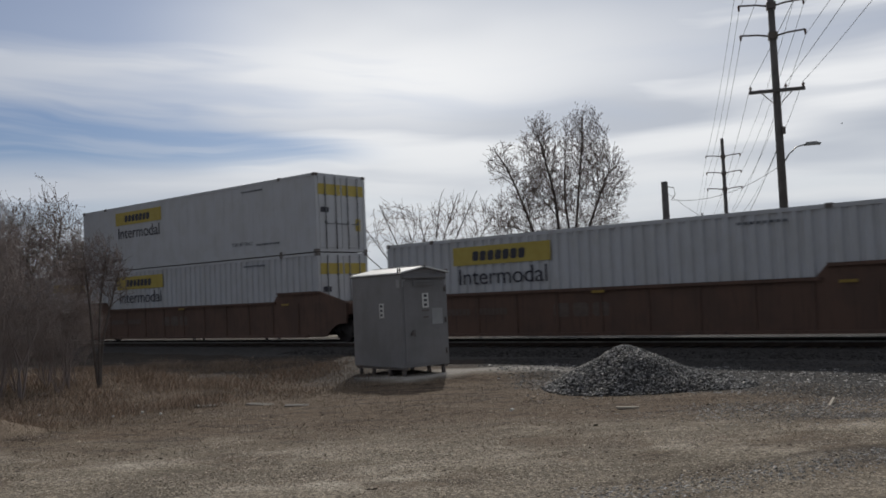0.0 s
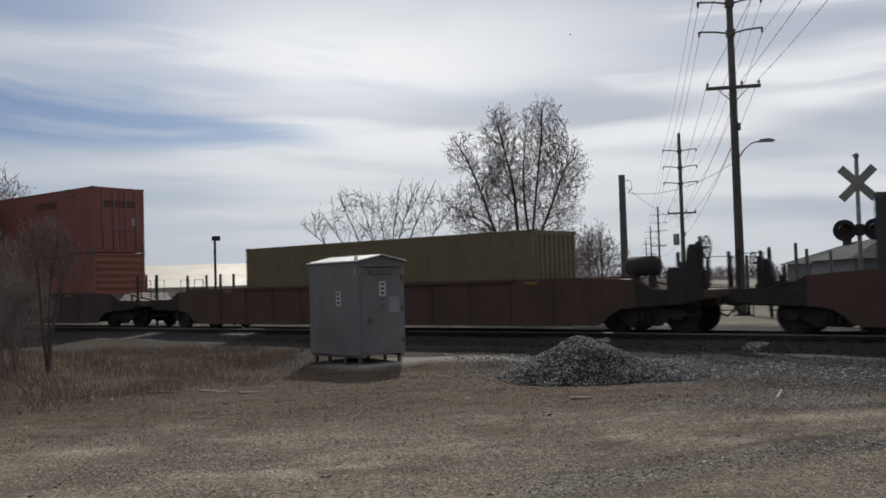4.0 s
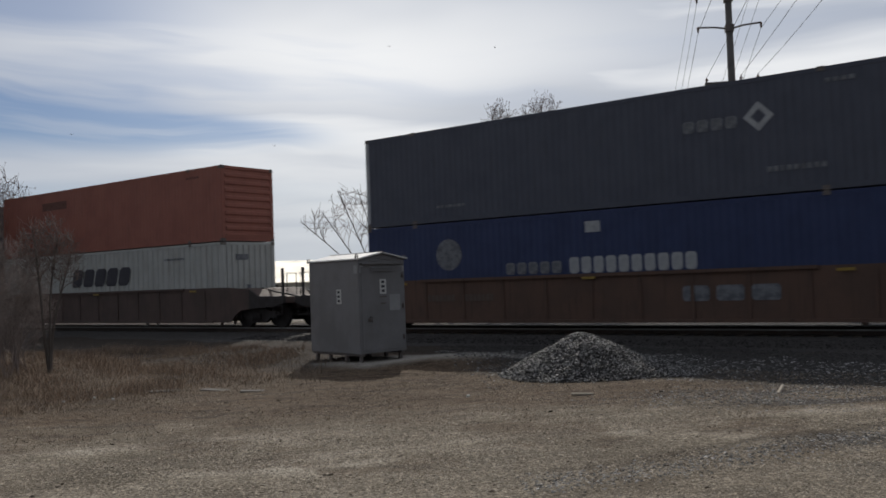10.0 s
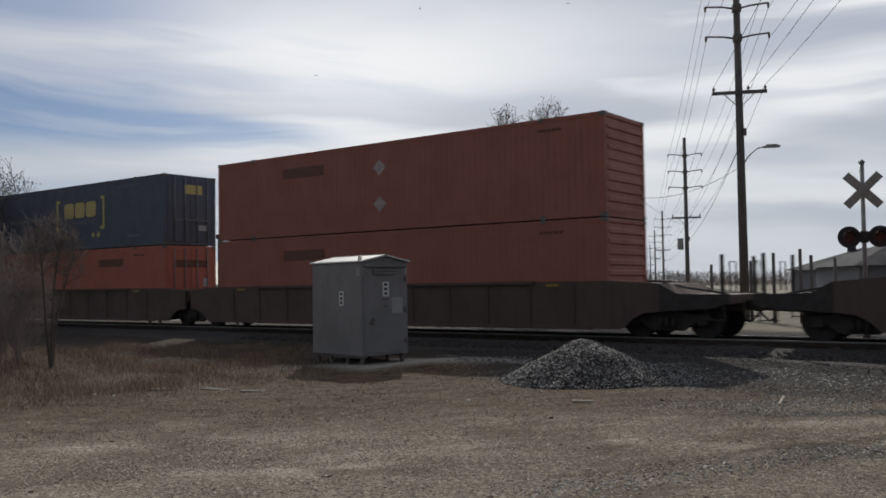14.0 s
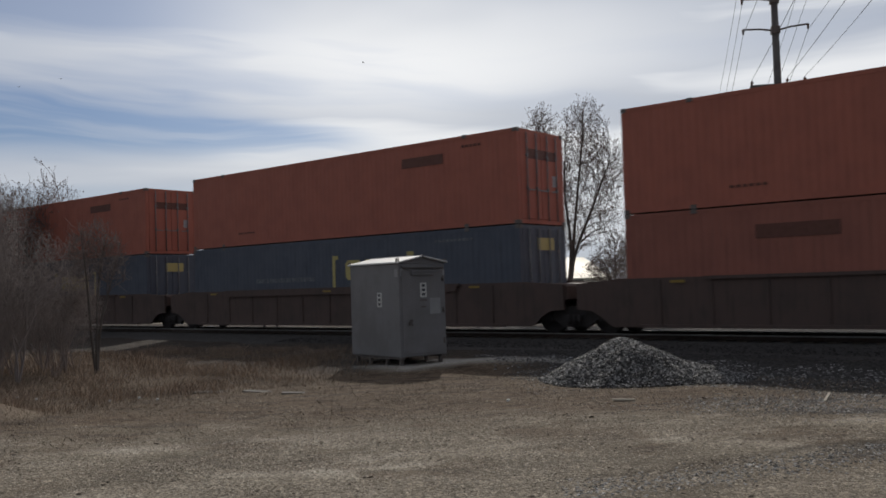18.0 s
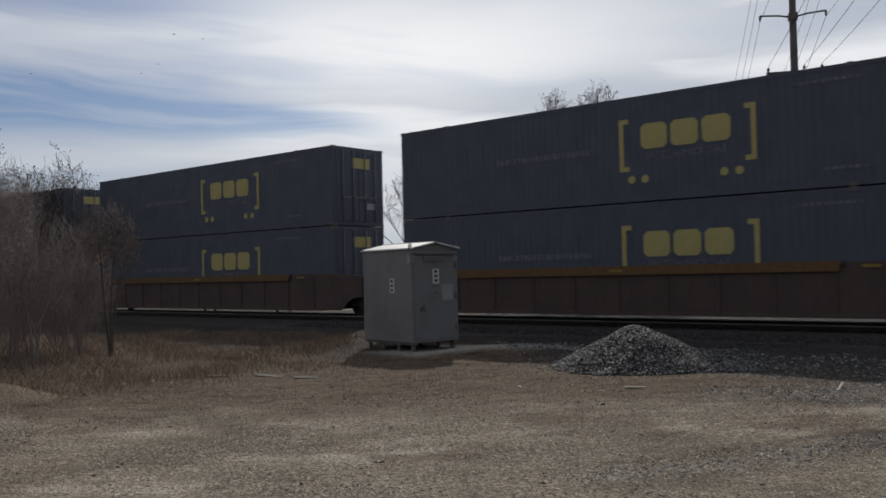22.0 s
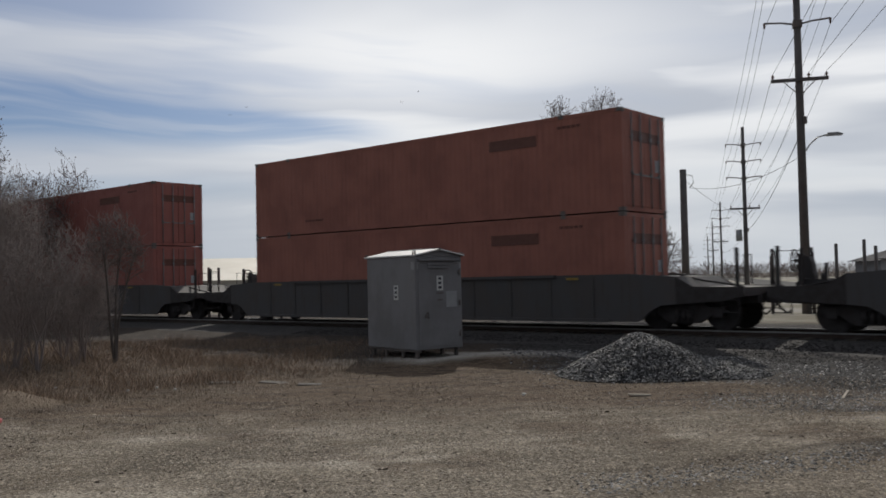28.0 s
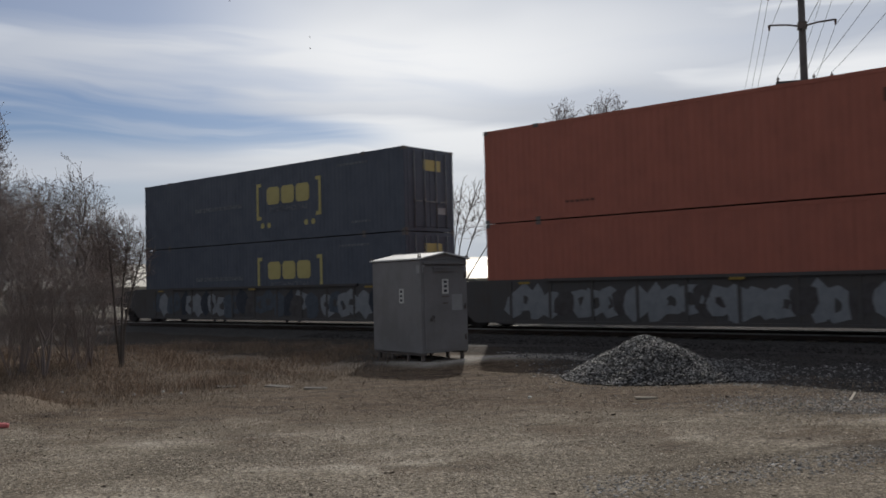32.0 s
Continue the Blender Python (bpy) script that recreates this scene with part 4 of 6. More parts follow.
def sprayed(seed, width):
    """One fat, unreadable spray shape: an uneven blot with a hole, about width wide."""
    rng = random.Random(seed)
    k = rng.choice((7, 8, 9, 11))
    outer, inner = [], []
    h = rng.uniform(0.8, 1.05)
    solid_ = rng.random() < 0.5
    for i in range(k):
        a = 2 * math.pi * i / k
        r = rng.uniform(0.72, 1.15)
        outer.append((width * 0.5 * r * math.cos(a) + rng.uniform(-.05, .05), h * 0.5 * r * math.sin(a)))
        q = r * (0.02 if solid_ else rng.uniform(0.2, 0.5))
        inner.append((width * 0.5 * q * math.cos(a), h * 0.5 * q * math.sin(a)))
    b = B()
    lo = [b.verts.new((x, -0.004, z)) for x, z in outer]
    li = [b.verts.new((x, -0.006, z)) for x, z in inner]
    for i in range(k):
        b.faces.new((lo[i], lo[(i + 1) % k], li[(i + 1) % k], li[i]))
    return b


WHEELSETS = []


def truck(car, x, paint):
    t = part("truck", container_mesh(("truck",), lambda: box(box(B(), -0.2, 0.2, -1.0, 1.0, 0.42, 0.68, 0.03), -0.12, 0.12, -0.16, 0.16, 0.68, 0.95), IRON), IRON, car, at=pose(x, 0, 0))
    fm = container_mesh(("side_frame",), truck_frame, IRON)
    sm = container_mesh(("spring",), spring, IRON)
    wm = container_mesh(("wheelset",), wheelset, IRON)
    for turn in (0, 180):
        part("side_frame", fm, IRON, t, at=pose(0, 0, 0, 0, 0, turn))
        for dx in (-0.17, 0.0, 0.17):
            part("spring", sm, IRON, t, at=pose(dx, 0, 0, 0, 0, turn))
    bb = container_mesh(("brake_beam",), lambda: box(B(), -0.09, 0.09, -0.68, 0.68, 0.3, 0.86, 0.02), IRON)
    for dx in (-0.38, 0.38):
        part("brake_beam", bb, IRON, t, at=pose(dx, 0, 0))
    for dx in (-0.915, 0.915):
        WHEELSETS.append((part("wheelset", wm, IRON, t, at=pose(dx, 0, WHEEL)), dx))


def well_car(paint, front, rear, raised=False, band=None, spray=0, plate=None, brake=None):
    """A well car unit on the rail, z = 0; front and rear: 'joint' (shared truck) or 'coupler'."""
    kind = {"brown_car_paint": "rust-brown", "sooty_brown_car_paint": "sooty dark-brown", "sooty_black_car_paint": "sooty black"}[paint.name]
    extra = " with spray-painted sides" if spray else (" with a coloured top sill" if band else "")
    car = thing("well_car", kind + " steel container well car" + extra, "rail car", group="well cars of the train")
    sm = container_mesh(("side_sill", raised), lambda: side_sill(raised), paint)
    trims = [container_mesh(("top_flange",), lambda: box(B(), -13.9, -2.2, -1.50, -1.42, 1.45, 1.535), paint), container_mesh(("bottom_flange",), lambda: box(B(), -15.7, -0.45, -1.49, -1.42, 0.205, 0.29), paint)]
    rib = container_mesh(("sill_rib",), lambda: box(B(), -0.045, 0.045, -1.447, -1.42, 0.29, 1.45), paint)
    cap = container_mesh(("raised_flange",), lambda: box(B(), -1.1, 1.1, -1.5, -1.42, 1.77, 1.855), paint)
    for turn in (0, 180):
        at = pose(-16.15 if turn else 0, 0, 0, 0, 0, turn)
        s = part("side_sill", sm, paint, car, at=at)
        for me, nm in zip(trims, ("top_flange", "bottom_flange")):
            part(nm, me, paint, s)
        for k in range(11):
            part("sill_rib", rib, paint, s, at=pose(-1.0 - k * 1.415, 0, 0))
        if raised:
            for x in (-15.2, -0.95):
                part("raised_flange", cap, paint, s, at=pose(x, 0, 0))
        if band:
            part("sill_band", container_mesh(("sill_band", raised), lambda: box(B(), -13.8, -2.3, -1.506, -1.5, 1.3, 1.54), band), band, s, "coloured band along the top sill")
        rm = container_mesh(("reflector",), lambda: box(B(), -0.2, 0.2, -1.51, -1.504, 1.36, 1.43), REFLECT)
        for x in (-1.6, -8.1, -14.6):
            part("reflector", rm, REFLECT, s, "yellow reflective strip", at=pose(x, 0.0, 0.02))
    bm_ = container_mesh(("cross_bearer",), lambda: box(B(), -0.25, 0.25, -1.34, 1.34, 0.24, 0.345), paint)
    for x in (-0.3, -4.2, -8.07, -11.95, -15.85):
        part("cross_bearer", bm_, paint, car, at=pose(x, 0, 0))
    for end, turn in ((front, 0), (rear, 180)):
        at = pose(-16.15 if turn else 0, 0, 0, 0, 0, turn)
        reach = 3.3 if end == "coupler" else 1.55
        e = part("end_frame", container_mesh(("end_frame", reach), lambda: end_frame(reach), paint), paint, car, at=at)
        part("draft_sill", container_mesh(("draft_sill", reach), lambda: draft_sill(reach), paint), paint, e)
        if end == "coupler":
            part("coupler", container_mesh(("coupler",), coupler, IRON), IRON, e)
            part("air_hose", container_mesh(("air_hose",), air_hose, IRON), IRON, e)
            part("deck_lip", container_mesh(("deck_lip",), lambda: deck_lip(3.3), IRON), IRON, e)
            part("deck_lip", container_mesh(("deck_lip_far",), lambda: prism(B(), ((1.502, 0.7), (1.502, 1.42), (1.97, 1.16), (3.32, 1.135), (3.32, 0.9), (2.8, 0.78)), 1, 1.337, 1.43), IRON), IRON, e)
            part("air_pipe", container_mesh(("air_pipe",), air_pipe, SOOT), SOOT, e)
            for s in (-1, 1):
                part("end_rail", container_mesh(("end_rail", s), lambda: end_rail(s), IRON), IRON, e)
                part("ladder", container_mesh(("ladder", s), lambda: ladder(s), IRON), IRON, e)
                part("stanchion", container_mesh(("stanchion",), stanchion, SOOT), SOOT, e, at=pose(3.1, s * 1.24, 1.11))
            if brake == ("rear" if turn else "front"):
                part("side_rail", container_mesh(("side_rail", 1), lambda: side_rail(1), IRON), IRON, e)
                fore = pose(1.0, 0, -0.42) if turn else pose(0.85, 0, 0)
                part("valve_body", container_mesh(("valve_body",), valve_body, SOOT), SOOT, e, at=fore)
                if not turn:
                    part("air_tank", container_mesh(("air_tank",), air_tank, SOOT), SOOT, e, at=fore)
                    part("tank_saddle", container_mesh(("tank_saddle",), tank_saddle, SOOT), SOOT, e, at=fore)
                part("brake_stand", container_mesh(("brake_stand",), brake_stand, SOOT), SOOT, e, at=fore)
                part("brake_gearbox", container_mesh(("brake_gearbox",), brake_gearbox, SOOT), SOOT, e, at=fore)
                part("brake_wheel", container_mesh(("brake_wheel",), brake_wheel, SOOT), SOOT, e, at=fore)
            truck(car, 1.6 if not turn else -16.15 - 1.0, paint)
        elif not turn:
            truck(car, 1.7, paint)
    if spray:
        rng = random.Random(spray)
        x = -15.3
        while x < -1.2:
            w = rng.uniform(0.5, 1.0)
            s = rng.randrange(14)
            m = (GRAFF_A, GRAFF_A, GRAFF_D)[s % 3] if spray == 8 else (GRAFF_B, GRAFF_D, GRAFF_D)[s % 3] if spray == 6 else (GRAFF_A, GRAFF_D, GRAFF_B, GRAFF_C)[(s + spray) % 4 if spray % 3 else s % 3]
            part("spray_shape", container_mesh(("spray", s), lambda: sprayed(s, 0.85), m), m, car, "unreadable spray-painted shape" if x < -15 else "", at=pose(x + w / 2, -1.43 - 0.0015 * (len(car.children) % 5), 0.84 + rng.uniform(-0.08, 0.1), 0, rng.uniform(-12, 12), 0))
            x += w * rng.choice((0.55, 0.7, 0.9))
    elif plate:
        x0, x1 = (-9.6, -7.7) if plate == 1 else (-5.5, -2.9)
        name_blocks(car, -1.424, x0, x1, 0.74, 1.13, 3, WORN if plate == 1 else FAINT, 0.0, 0.2, "worn reporting mark")
        tagged(part("marking", container_mesh(("car_number",), bars(((-13.8, -12.6, 0.85, 1.05), (-12.4, -11.2, 0.85, 1.05))), WORN), WORN, car, at=pose(0, -1.424, 0)), kind="stuff")
    return car


# front of the container along the train, upper and lower container, car paint, front end, rear end, more
J, K = "joint", "coupler"
TRAIN = [
    (4.15, None, "hauler_ribbed", BROWN, K, J, dict(raised=True, plate=1)),
    (23.68, "hauler", "hauler_ribbed", BROWN, J, J, dict(raised=True, plate=1)),
    (43.06, None, "hauler_ribbed", BROWN, J, K, dict(raised=True, plate=1)),
    (66.56, None, "slate", BROWN, K, K, dict(brake="rear")),
    (90.0, None, "tan", BROWN, K, K, dict(brake="front")),
    (113.63, "red", "orange_rear", DARK_BROWN, K, J, dict()),
    (132.68, "orange_rear", "slant", DARK_BROWN, J, J, dict(band=GOLD_BAND)),
    (152.14, "hauler", "hauler_ribbed", BROWN, J, K, dict()),
    (175.72, "slant_word", "railer", BROWN, K, K, dict(band=RED_BAND, brake="rear")),
    (199.27, "diamond", "stack", BROWN, K, K, dict(plate=2)),
    (222.63, "orange_rear", "slant", DARK_BROWN, K, J, dict()),
    (242.2, "diamond", "orange", DARK_BROWN, J, J, dict()),
    (261.73, "diamond", "orange", DARK_BROWN, J, K, dict()),
    (285.1, "lozenge_rear", "orange_rear", DARK_BROWN, K, J, dict()),
    (304.58, "bracket", "orange", DARK_BROWN, J, J, dict()),
    (324.22, "orange", "bracket", BROWN, J, K, dict()),
    (347.7, "orange", "orange_rear", DARK_BROWN, K, J, dict()),
    (367.29, "orange", "bracket", DARK_BROWN, J, J, dict(band=DARK_BROWN)),
    (386.91, "orange", "bracket", DARK_BROWN, J, K, dict(plate=1)),
    (410.44, "bracket", "bracket", DARK_BROWN, K, K, dict()),
    (434.0, "bracket", "bracket", DARK_BROWN, K, J, dict(band=GOLD_BAND)),
    (453.49, "bracket", "bracket", DARK_BROWN, J, J, dict(band=GOLD_BAND)),
    (473.03, "bracket", "bracket", DARK_BROWN, J, K, dict(band=GOLD_BAND)),
    (496.47, "orange", "bracket", BLACK_CAR, K, J, dict(spray=3)),
    (515.83, "orange", "bracket", BLACK_CAR, J, J, dict(spray=4)),
    (535.19, "bracket", "orange", BLACK_CAR, J, K, dict(spray=5, brake="rear")),
    (558.57, "faded", "faded", BLACK_CAR, K, K, dict(brake="rear")),
    (582.0, "red", "red", BLACK_CAR, K, K, dict()),
    (605.82, "lozenge", "orange", BLACK_CAR, K, J, dict(spray=6, brake="front")),
    (625.22, "orange", "orange", BLACK_CAR, J, J, dict(spray=8)),
    (644.78, "bracket", "bracket", BLACK_CAR, J, K, dict(spray=11)),
]
MOVING = []                        # thing, place along the train, height over the rail


def build_train():
    made, cars = {}, {}
    for front, upper, lower, paint, fore, aft, more in TRAIN:
        MOVING.append((well_car(paint, fore, aft, **more), front, 0.0))
        z = FLOOR
        for look_ in (lower, upper):
            if not look_:
                continue
            size = (12.19, 2.59) if look_ == "tan" else (16.15, 2.89)
            box_ = copy_thing(made[look_], Matrix()) if look_ in made else container(look_, *size)
            made[look_] = box_
            MOVING.append((box_, front + (1.63 if look_ == "tan" else 0.0), z))
            z += size[1] + 0.012


build_train()

# ---- equipment cabinet ----
GREY_BOX = surface("grey_cabinet_paint", (0.228, 0.224, 0.232), 0.55, second=(0.185, 0.18, 0.182), scale=1.1, amount=0.9, streak=0.1, dirt=(0.14, 0.125, 0.11), bump=0.03, bump_scale=5.0)
ROOF_WHITE = surface("white_sheet_roof", (0.72, 0.72, 0.71), 0.4, second=(0.55, 0.54, 0.52), scale=2.0, amount=0.5)
NOTICE = surface("white_notice", (0.62, 0.62, 0.6), 0.5, amount=0.3)
CONCRETE = surface("pale_concrete", (0.17, 0.155, 0.14), 0.9, scale=3.0, amount=0.6, bump=0.2)


def build_cabinet():
    cab = thing("signal_cabinet", "grey steel trackside signal cabinet with white pitched roof, on short legs", "cabinet", pose(-0.84, 19.67, 0.0, 0, 0, 38))
    a, b_ = 1.30, 1.98              # the door's side runs along x, the long blank side along y
    low, eave = 0.19, 2.27
    part("body", box(B(), 0, a, 0, b_, low, eave, 0.012), GREY_BOX, cab)
    gable = B()
    prism(gable, ((0, eave), (a, eave), (a / 2, eave + 0.13)), 1, 0.004, b_ - 0.004)
    part("gable", gable, GREY_BOX, cab)
    for s in (0, 1):
        r = B()
        x0, x1 = (-0.04, a / 2) if not s else (a + 0.05, a / 2)
        z0, z1 = eave + 0.005, eave + 0.145
        prism(r, ((x0, z0), (x1, z1), (x1, z1 + 0.03), (x0, z0 + 0.03)), 1, -0.06, b_ + 0.05)
        part("roof_sheet", r, ROOF_WHITE, cab, "white roof sheet")
    part("ridge_cap", tube(B(), (a / 2, -0.07, eave + 0.165), (a / 2, b_ + 0.06, eave + 0.165), 0.024, seg=8), GREY_BOX, cab)
    lug = mesh_of(bent(B(), ((0, -0.04, -0.03), (0, -0.04, 0.06), (0, 0.04, 0.06), (0, 0.04, -0.03)), 0.016, 6), "lifting_lug", CASTING)
    for x, y in ((-0.02, 0.02), (a + 0.02, 0.02), (-0.02, b_ - 0.02), (a + 0.02, b_ - 0.02)):
        part("lifting_lug", lug, CASTING, cab, at=pose(x, y, eave + 0.02))
    door = part("door", box(B(), 0.07, a - 0.07, -0.012, 0.0, low + 0.06, eave - 0.16, 0.004), GREY_BOX, cab)
    part("door_vent", box(box(B(), 0.32, a - 0.32, -0.05, -0.03, eave - 0.2, eave - 0.16), 0.32, a - 0.32, -0.06, -0.03, eave - 0.26, eave - 0.22), GREY_BOX, door, "louvred vent over the door")
    part("door_handle", bent(B(), ((0.28, -0.03, 1.0), (0.28, -0.09, 1.0), (0.28, -0.09, 0.88)), 0.016, 6), CASTING, door, "dark turning handle")
    part("padlock", box(B(), 0.22, 0.28, -0.06, -0.03, 0.9, 0.97, 0.008), CASTING, door)
    for z in (0.45, 1.15, 1.85):
        part("hinge", tube(B(), (a - 0.09, -0.035, z), (a - 0.09, -0.035, z + 0.12), 0.018, seg=8), CASTING, door)
    part("door_rain_lip", box(B(), 0.06, a - 0.06, -0.07, 0.0, eave - 0.1, eave - 0.07), GREY_BOX, cab)
    note = mesh_of(box(B(), -0.09, 0.09, -0.012, 0.0, 0, 0.33, 0.003), "notice", NOTICE)
    ink = mesh_of(box(B(), -0.045, 0.04, -0.015, -0.012, 0, 0.055), "notice_print", INK)
    n1 = part("notice", note, NOTICE, door, "white notice with unreadable print", at=pose(0.66, -0.012, 1.5))
    part("sticker", box(B(), 0.84, 1.14, -0.016, -0.012, 1.12, 1.48), surface("faded_sticker", (0.34, 0.345, 0.35), 0.6, amount=0.3), door, "faded pale patch on the door")
    n2 = part("notice", note, NOTICE, cab, "white notice with unreadable print", at=pose(0.0, 0.76, 1.3, 0, 0, -90))
    for note_ in (n1, n2):
        for z in (0.04, 0.14, 0.24):
            part("notice_print", ink, INK, note_, at=pose(0, 0, z))
    bare = surface("bare_primer", (0.33, 0.33, 0.33), 0.6, amount=0.5)
    for me, m in ((box(B(), 0.012, 0.13, -0.003, 0.0, 1.98, 2.15), bare), (box(B(), a - 0.12, a - 0.012, -0.003, 0.0, 2.0, 2.13), bare), (box(B(), -0.003, 0.0, 0.02, 0.17, 1.97, 2.15), bare)):
        part("bare_patch", me, m, cab, "pale patch where paint has worn off")
    for z, w in ((1.42, 0.2), (1.27, 0.15)):
        part("label_strip", box(B(), 0.66 - w / 2, 0.66 + w / 2, -0.015, -0.012, z, z + 0.035), CASTING, door, "dark unreadable label strip")
    part("lifting_eye", bent(B(), ((-0.03, 0, -0.02), (-0.03, 0, 0.07), (0.03, 0, 0.07), (0.03, 0, -0.02)), 0.014, 6), CASTING, cab, at=pose(-0.01, 0.02, eave + 0.05))
    legm = mesh_of(box(B(), -0.035, 0.035, -0.035, 0.035, -0.12, low, 0.004), "leg", CASTING)
    for x in (0.1, a - 0.1):
        for y in (0.12, b_ / 3, 2 * b_ / 3, b_ - 0.12):
            part("leg", legm, CASTING, cab, at=pose(x, y, 0))
    part("skid", box(box(B(), 0.04, 0.14, 0.02, b_ - 0.02, low - 0.05, low + 0.002), a - 0.14, a - 0.04, 0.02, b_ - 0.02, low - 0.05, low + 0.002), CASTING, cab)
    part("corner_trim", box(B(), -0.012, 0.03, -0.012, 0.03, low + 0.01, eave - 0.01), GREY_BOX, cab)


build_cabinet()

# ---- gravel heap ----


def heap_height(x, y):
    u, v = x - 3.25, y - 15.75
    wob = 1 + 0.08 * noise.noise((x * 0.9, y * 0.9, 6.0))
    r = (math.sqrt((u / (1.5 if u < 0 else 1.6)) ** 2 + (v / 1.45) ** 2 + 0.012) - 0.05) * wob
    h = 0.78 * max(0.0, 1 - r) ** 1.02
    r2 = math.hypot((x - 4.2) / 1.25, (y - 15.45) / 0.95) * wob
    if r2 < 1:
        h = max(h, 0.33 * (1 - r2) ** 0.85)
    return h + (0.035 * noise.noise((x * 2.4, y * 2.4, 0)) if h > 0.03 else 0)


def build_heap():
    rng = random.Random(3)
    heap = B()
    size, step = 46, 0.1
    grid = {}
    for j in range(size):
        for i in range(size + 6):
            x, y = 1.4 + i * step, 13.9 + j * step
            grid[i, j] = heap.verts.new((x, y, heap_height(x, y) - 0.05 + lie(x, y)))
    for j in range(size - 1):
        for i in range(size + 5):
            q = [grid[i, j], grid[i + 1, j], grid[i + 1, j + 1], grid[i, j + 1]]
            if max(v.co.z for v in q) > 0.0:
                heap.faces.new(q)
    for v in [v for v in heap.verts if not v.link_faces]:
        heap.verts.remove(v)
    ob = thing("gravel_heap", "heap of loose grey ballast stone on the lot", "gravel heap")
    part("heap_core", heap, DARK_STONE, ob)
    spots = []
    while len(spots) < 19000:
        x, y = rng.uniform(1.4, 6.4), rng.uniform(14.0, 18.0)
        h = heap_height(x, y)
        if h > 0.015 or rng.random() < 0.035:
            spots.append((x, y, h + lie(x, y) - 0.006, rng.uniform(0.012, 0.027)))
    o = part("gravel", scatter("gravel", spots, STONE, CHIPS), STONE, ob)
    tagged(o, kind="stuff")


build_heap()


def build_ballast_stones():
    rng = random.Random(8)
    spots = []
    while len(spots) < 24000:
        far, side = rng.uniform(-10, 24), rng.uniform(-9.8, -1.6)
        if rng.random() > 0.25 + 0.75 * min(1.0, max(0.0, (side + 9.8) / 4)):
            continue
        p = ALONG * far + ACROSS * (CENTRE + side)
        if p.x < 1.2 + 0.8 * noise.noise((p.x, p.y, 2.0)) and side < -3.4:
            continue
        z = lie(p.x, p.y) if side < -3.2 else 0.115 - max(0.0, -1.5 - side) * 0.07
        spots.append((p.x, p.y, z, rng.uniform(0.014, 0.036)))
    # stones nearer the rails get the darker stone colour, deepening the train's shade
    def near_rails(p):
        return p[0] * ACROSS.x + p[1] * ACROSS.y > CENTRE - 5.4 + 0.9 * noise.noise((p[0], p[1], 3.0))
    for name, material, mine, label in (("shaded_ballast", DARK_STONE, True, "ballast stones darkened for the train's shade along the foot of the track"), ("ballast_stones", STONE, False, "loose grey ballast stones spread beside the track")):
        tagged(new(name, scatter(name, [p for p in spots if near_rails(p) == mine], material, CHIPS, 0.8, 0.6)), label, "gravel", kind="stuff")
    # buff gravel, thick on the open lot and thin on the brown earth before the track
    spots = []
    while len(spots) < 52000:
        d = 6.0 + 10.0 * rng.random() ** 1.25
        az = radians(rng.uniform(-30, 30))
        x, y = d * math.sin(az), d * math.cos(az)
        thick = 0.55 + 1.3 * noise.noise((x * 0.45, y * 0.7, 9.0)) + 0.7 * noise.noise((x * 1.6, y * 1.6, 4.0))
        if y > 10.2 + 1.6 * noise.noise((x * 0.4, y * 0.4, 2.0)):
            thick *= 0.15
        if rng.random() > thick:
            continue
        spots.append((x, y, lie(x, y), rng.uniform(0.006, 0.015) * (1.7 if rng.random() < 0.05 else 1)))
    buff = island_vary(surface("buff_gravel", (0.29, 0.243, 0.185), 0.7, second=(0.2, 0.164, 0.123), scale=6.0, amount=0.6), 0.55, 1.95, 1.7)
    tagged(new("lot_gravel", scatter("lot_gravel", spots, buff, CHIPS, 0.6, 0.5)), "buff gravel strewn over the lot", "gravel", kind="stuff")
    # grey track stone spilt in a patch and along an old wheel track
    spots = []
    while len(spots) < 5200:
        x, y = rng.gauss(5.0, 1.0), rng.gauss(12.0, 0.55)
        if rng.random() < 0.4:
            x = rng.uniform(1.0, 6.5)
            y = 7.0 + 0.4 * x + rng.gauss(0, 0.22)
        spots.append((x, y, lie(x, y), rng.uniform(0.009, 0.022)))
    tagged(new("dark_gravel", scatter("dark_gravel", spots, STONE, CHIPS, 0.6, 0.5)), "patch of darker grey stones on the lot", "gravel", kind="stuff")
    # crumbs of dark earth turned up on the lot
    spots = []
    while len(spots) < 2600:
        d = 6.2 + 9.5 * rng.random()
        az = radians(rng.uniform(-30, 30))
        x, y = d * math.sin(az), d * math.cos(az)
        near_rut = abs(y - 7.35 - 0.4 * x) < 0.3 and x > 0.6
        if rng.random() < (0.9 if near_rut else 0.22 + 0.8 * noise.noise((x * 0.7, y * 0.9, 14.0))):
            spots.append((x, y, lie(x, y) - 0.004, rng.uniform(0.01, 0.026) * (1.8 if rng.random() < 0.03 else 1)))
    soil = island_vary(surface("dark_earth_crumb", (0.06, 0.045, 0.034), 0.95, second=(0.035, 0.026, 0.02), scale=8.0, amount=0.6), 0.6, 1.5)
    tagged(new("earth_crumbs", scatter("earth_crumbs", spots, soil, STONES, 0.6, 0.5)), "crumbs of dark earth turned up on the lot", "earth", kind="stuff")


build_ballast_stones()

# ---- bare trees ----
BARK = surface("grey_brown_bark", (0.13, 0.114, 0.104), 0.9, second=(0.09, 0.077, 0.07), scale=4.0, amount=0.6, bump=0.4, bump_scale=30.0)
SHOOT = surface("pale_brown_shoots", (0.3, 0.257, 0.243), 0.9, second=(0.21, 0.177, 0.165), scale=3.0, amount=0.5)
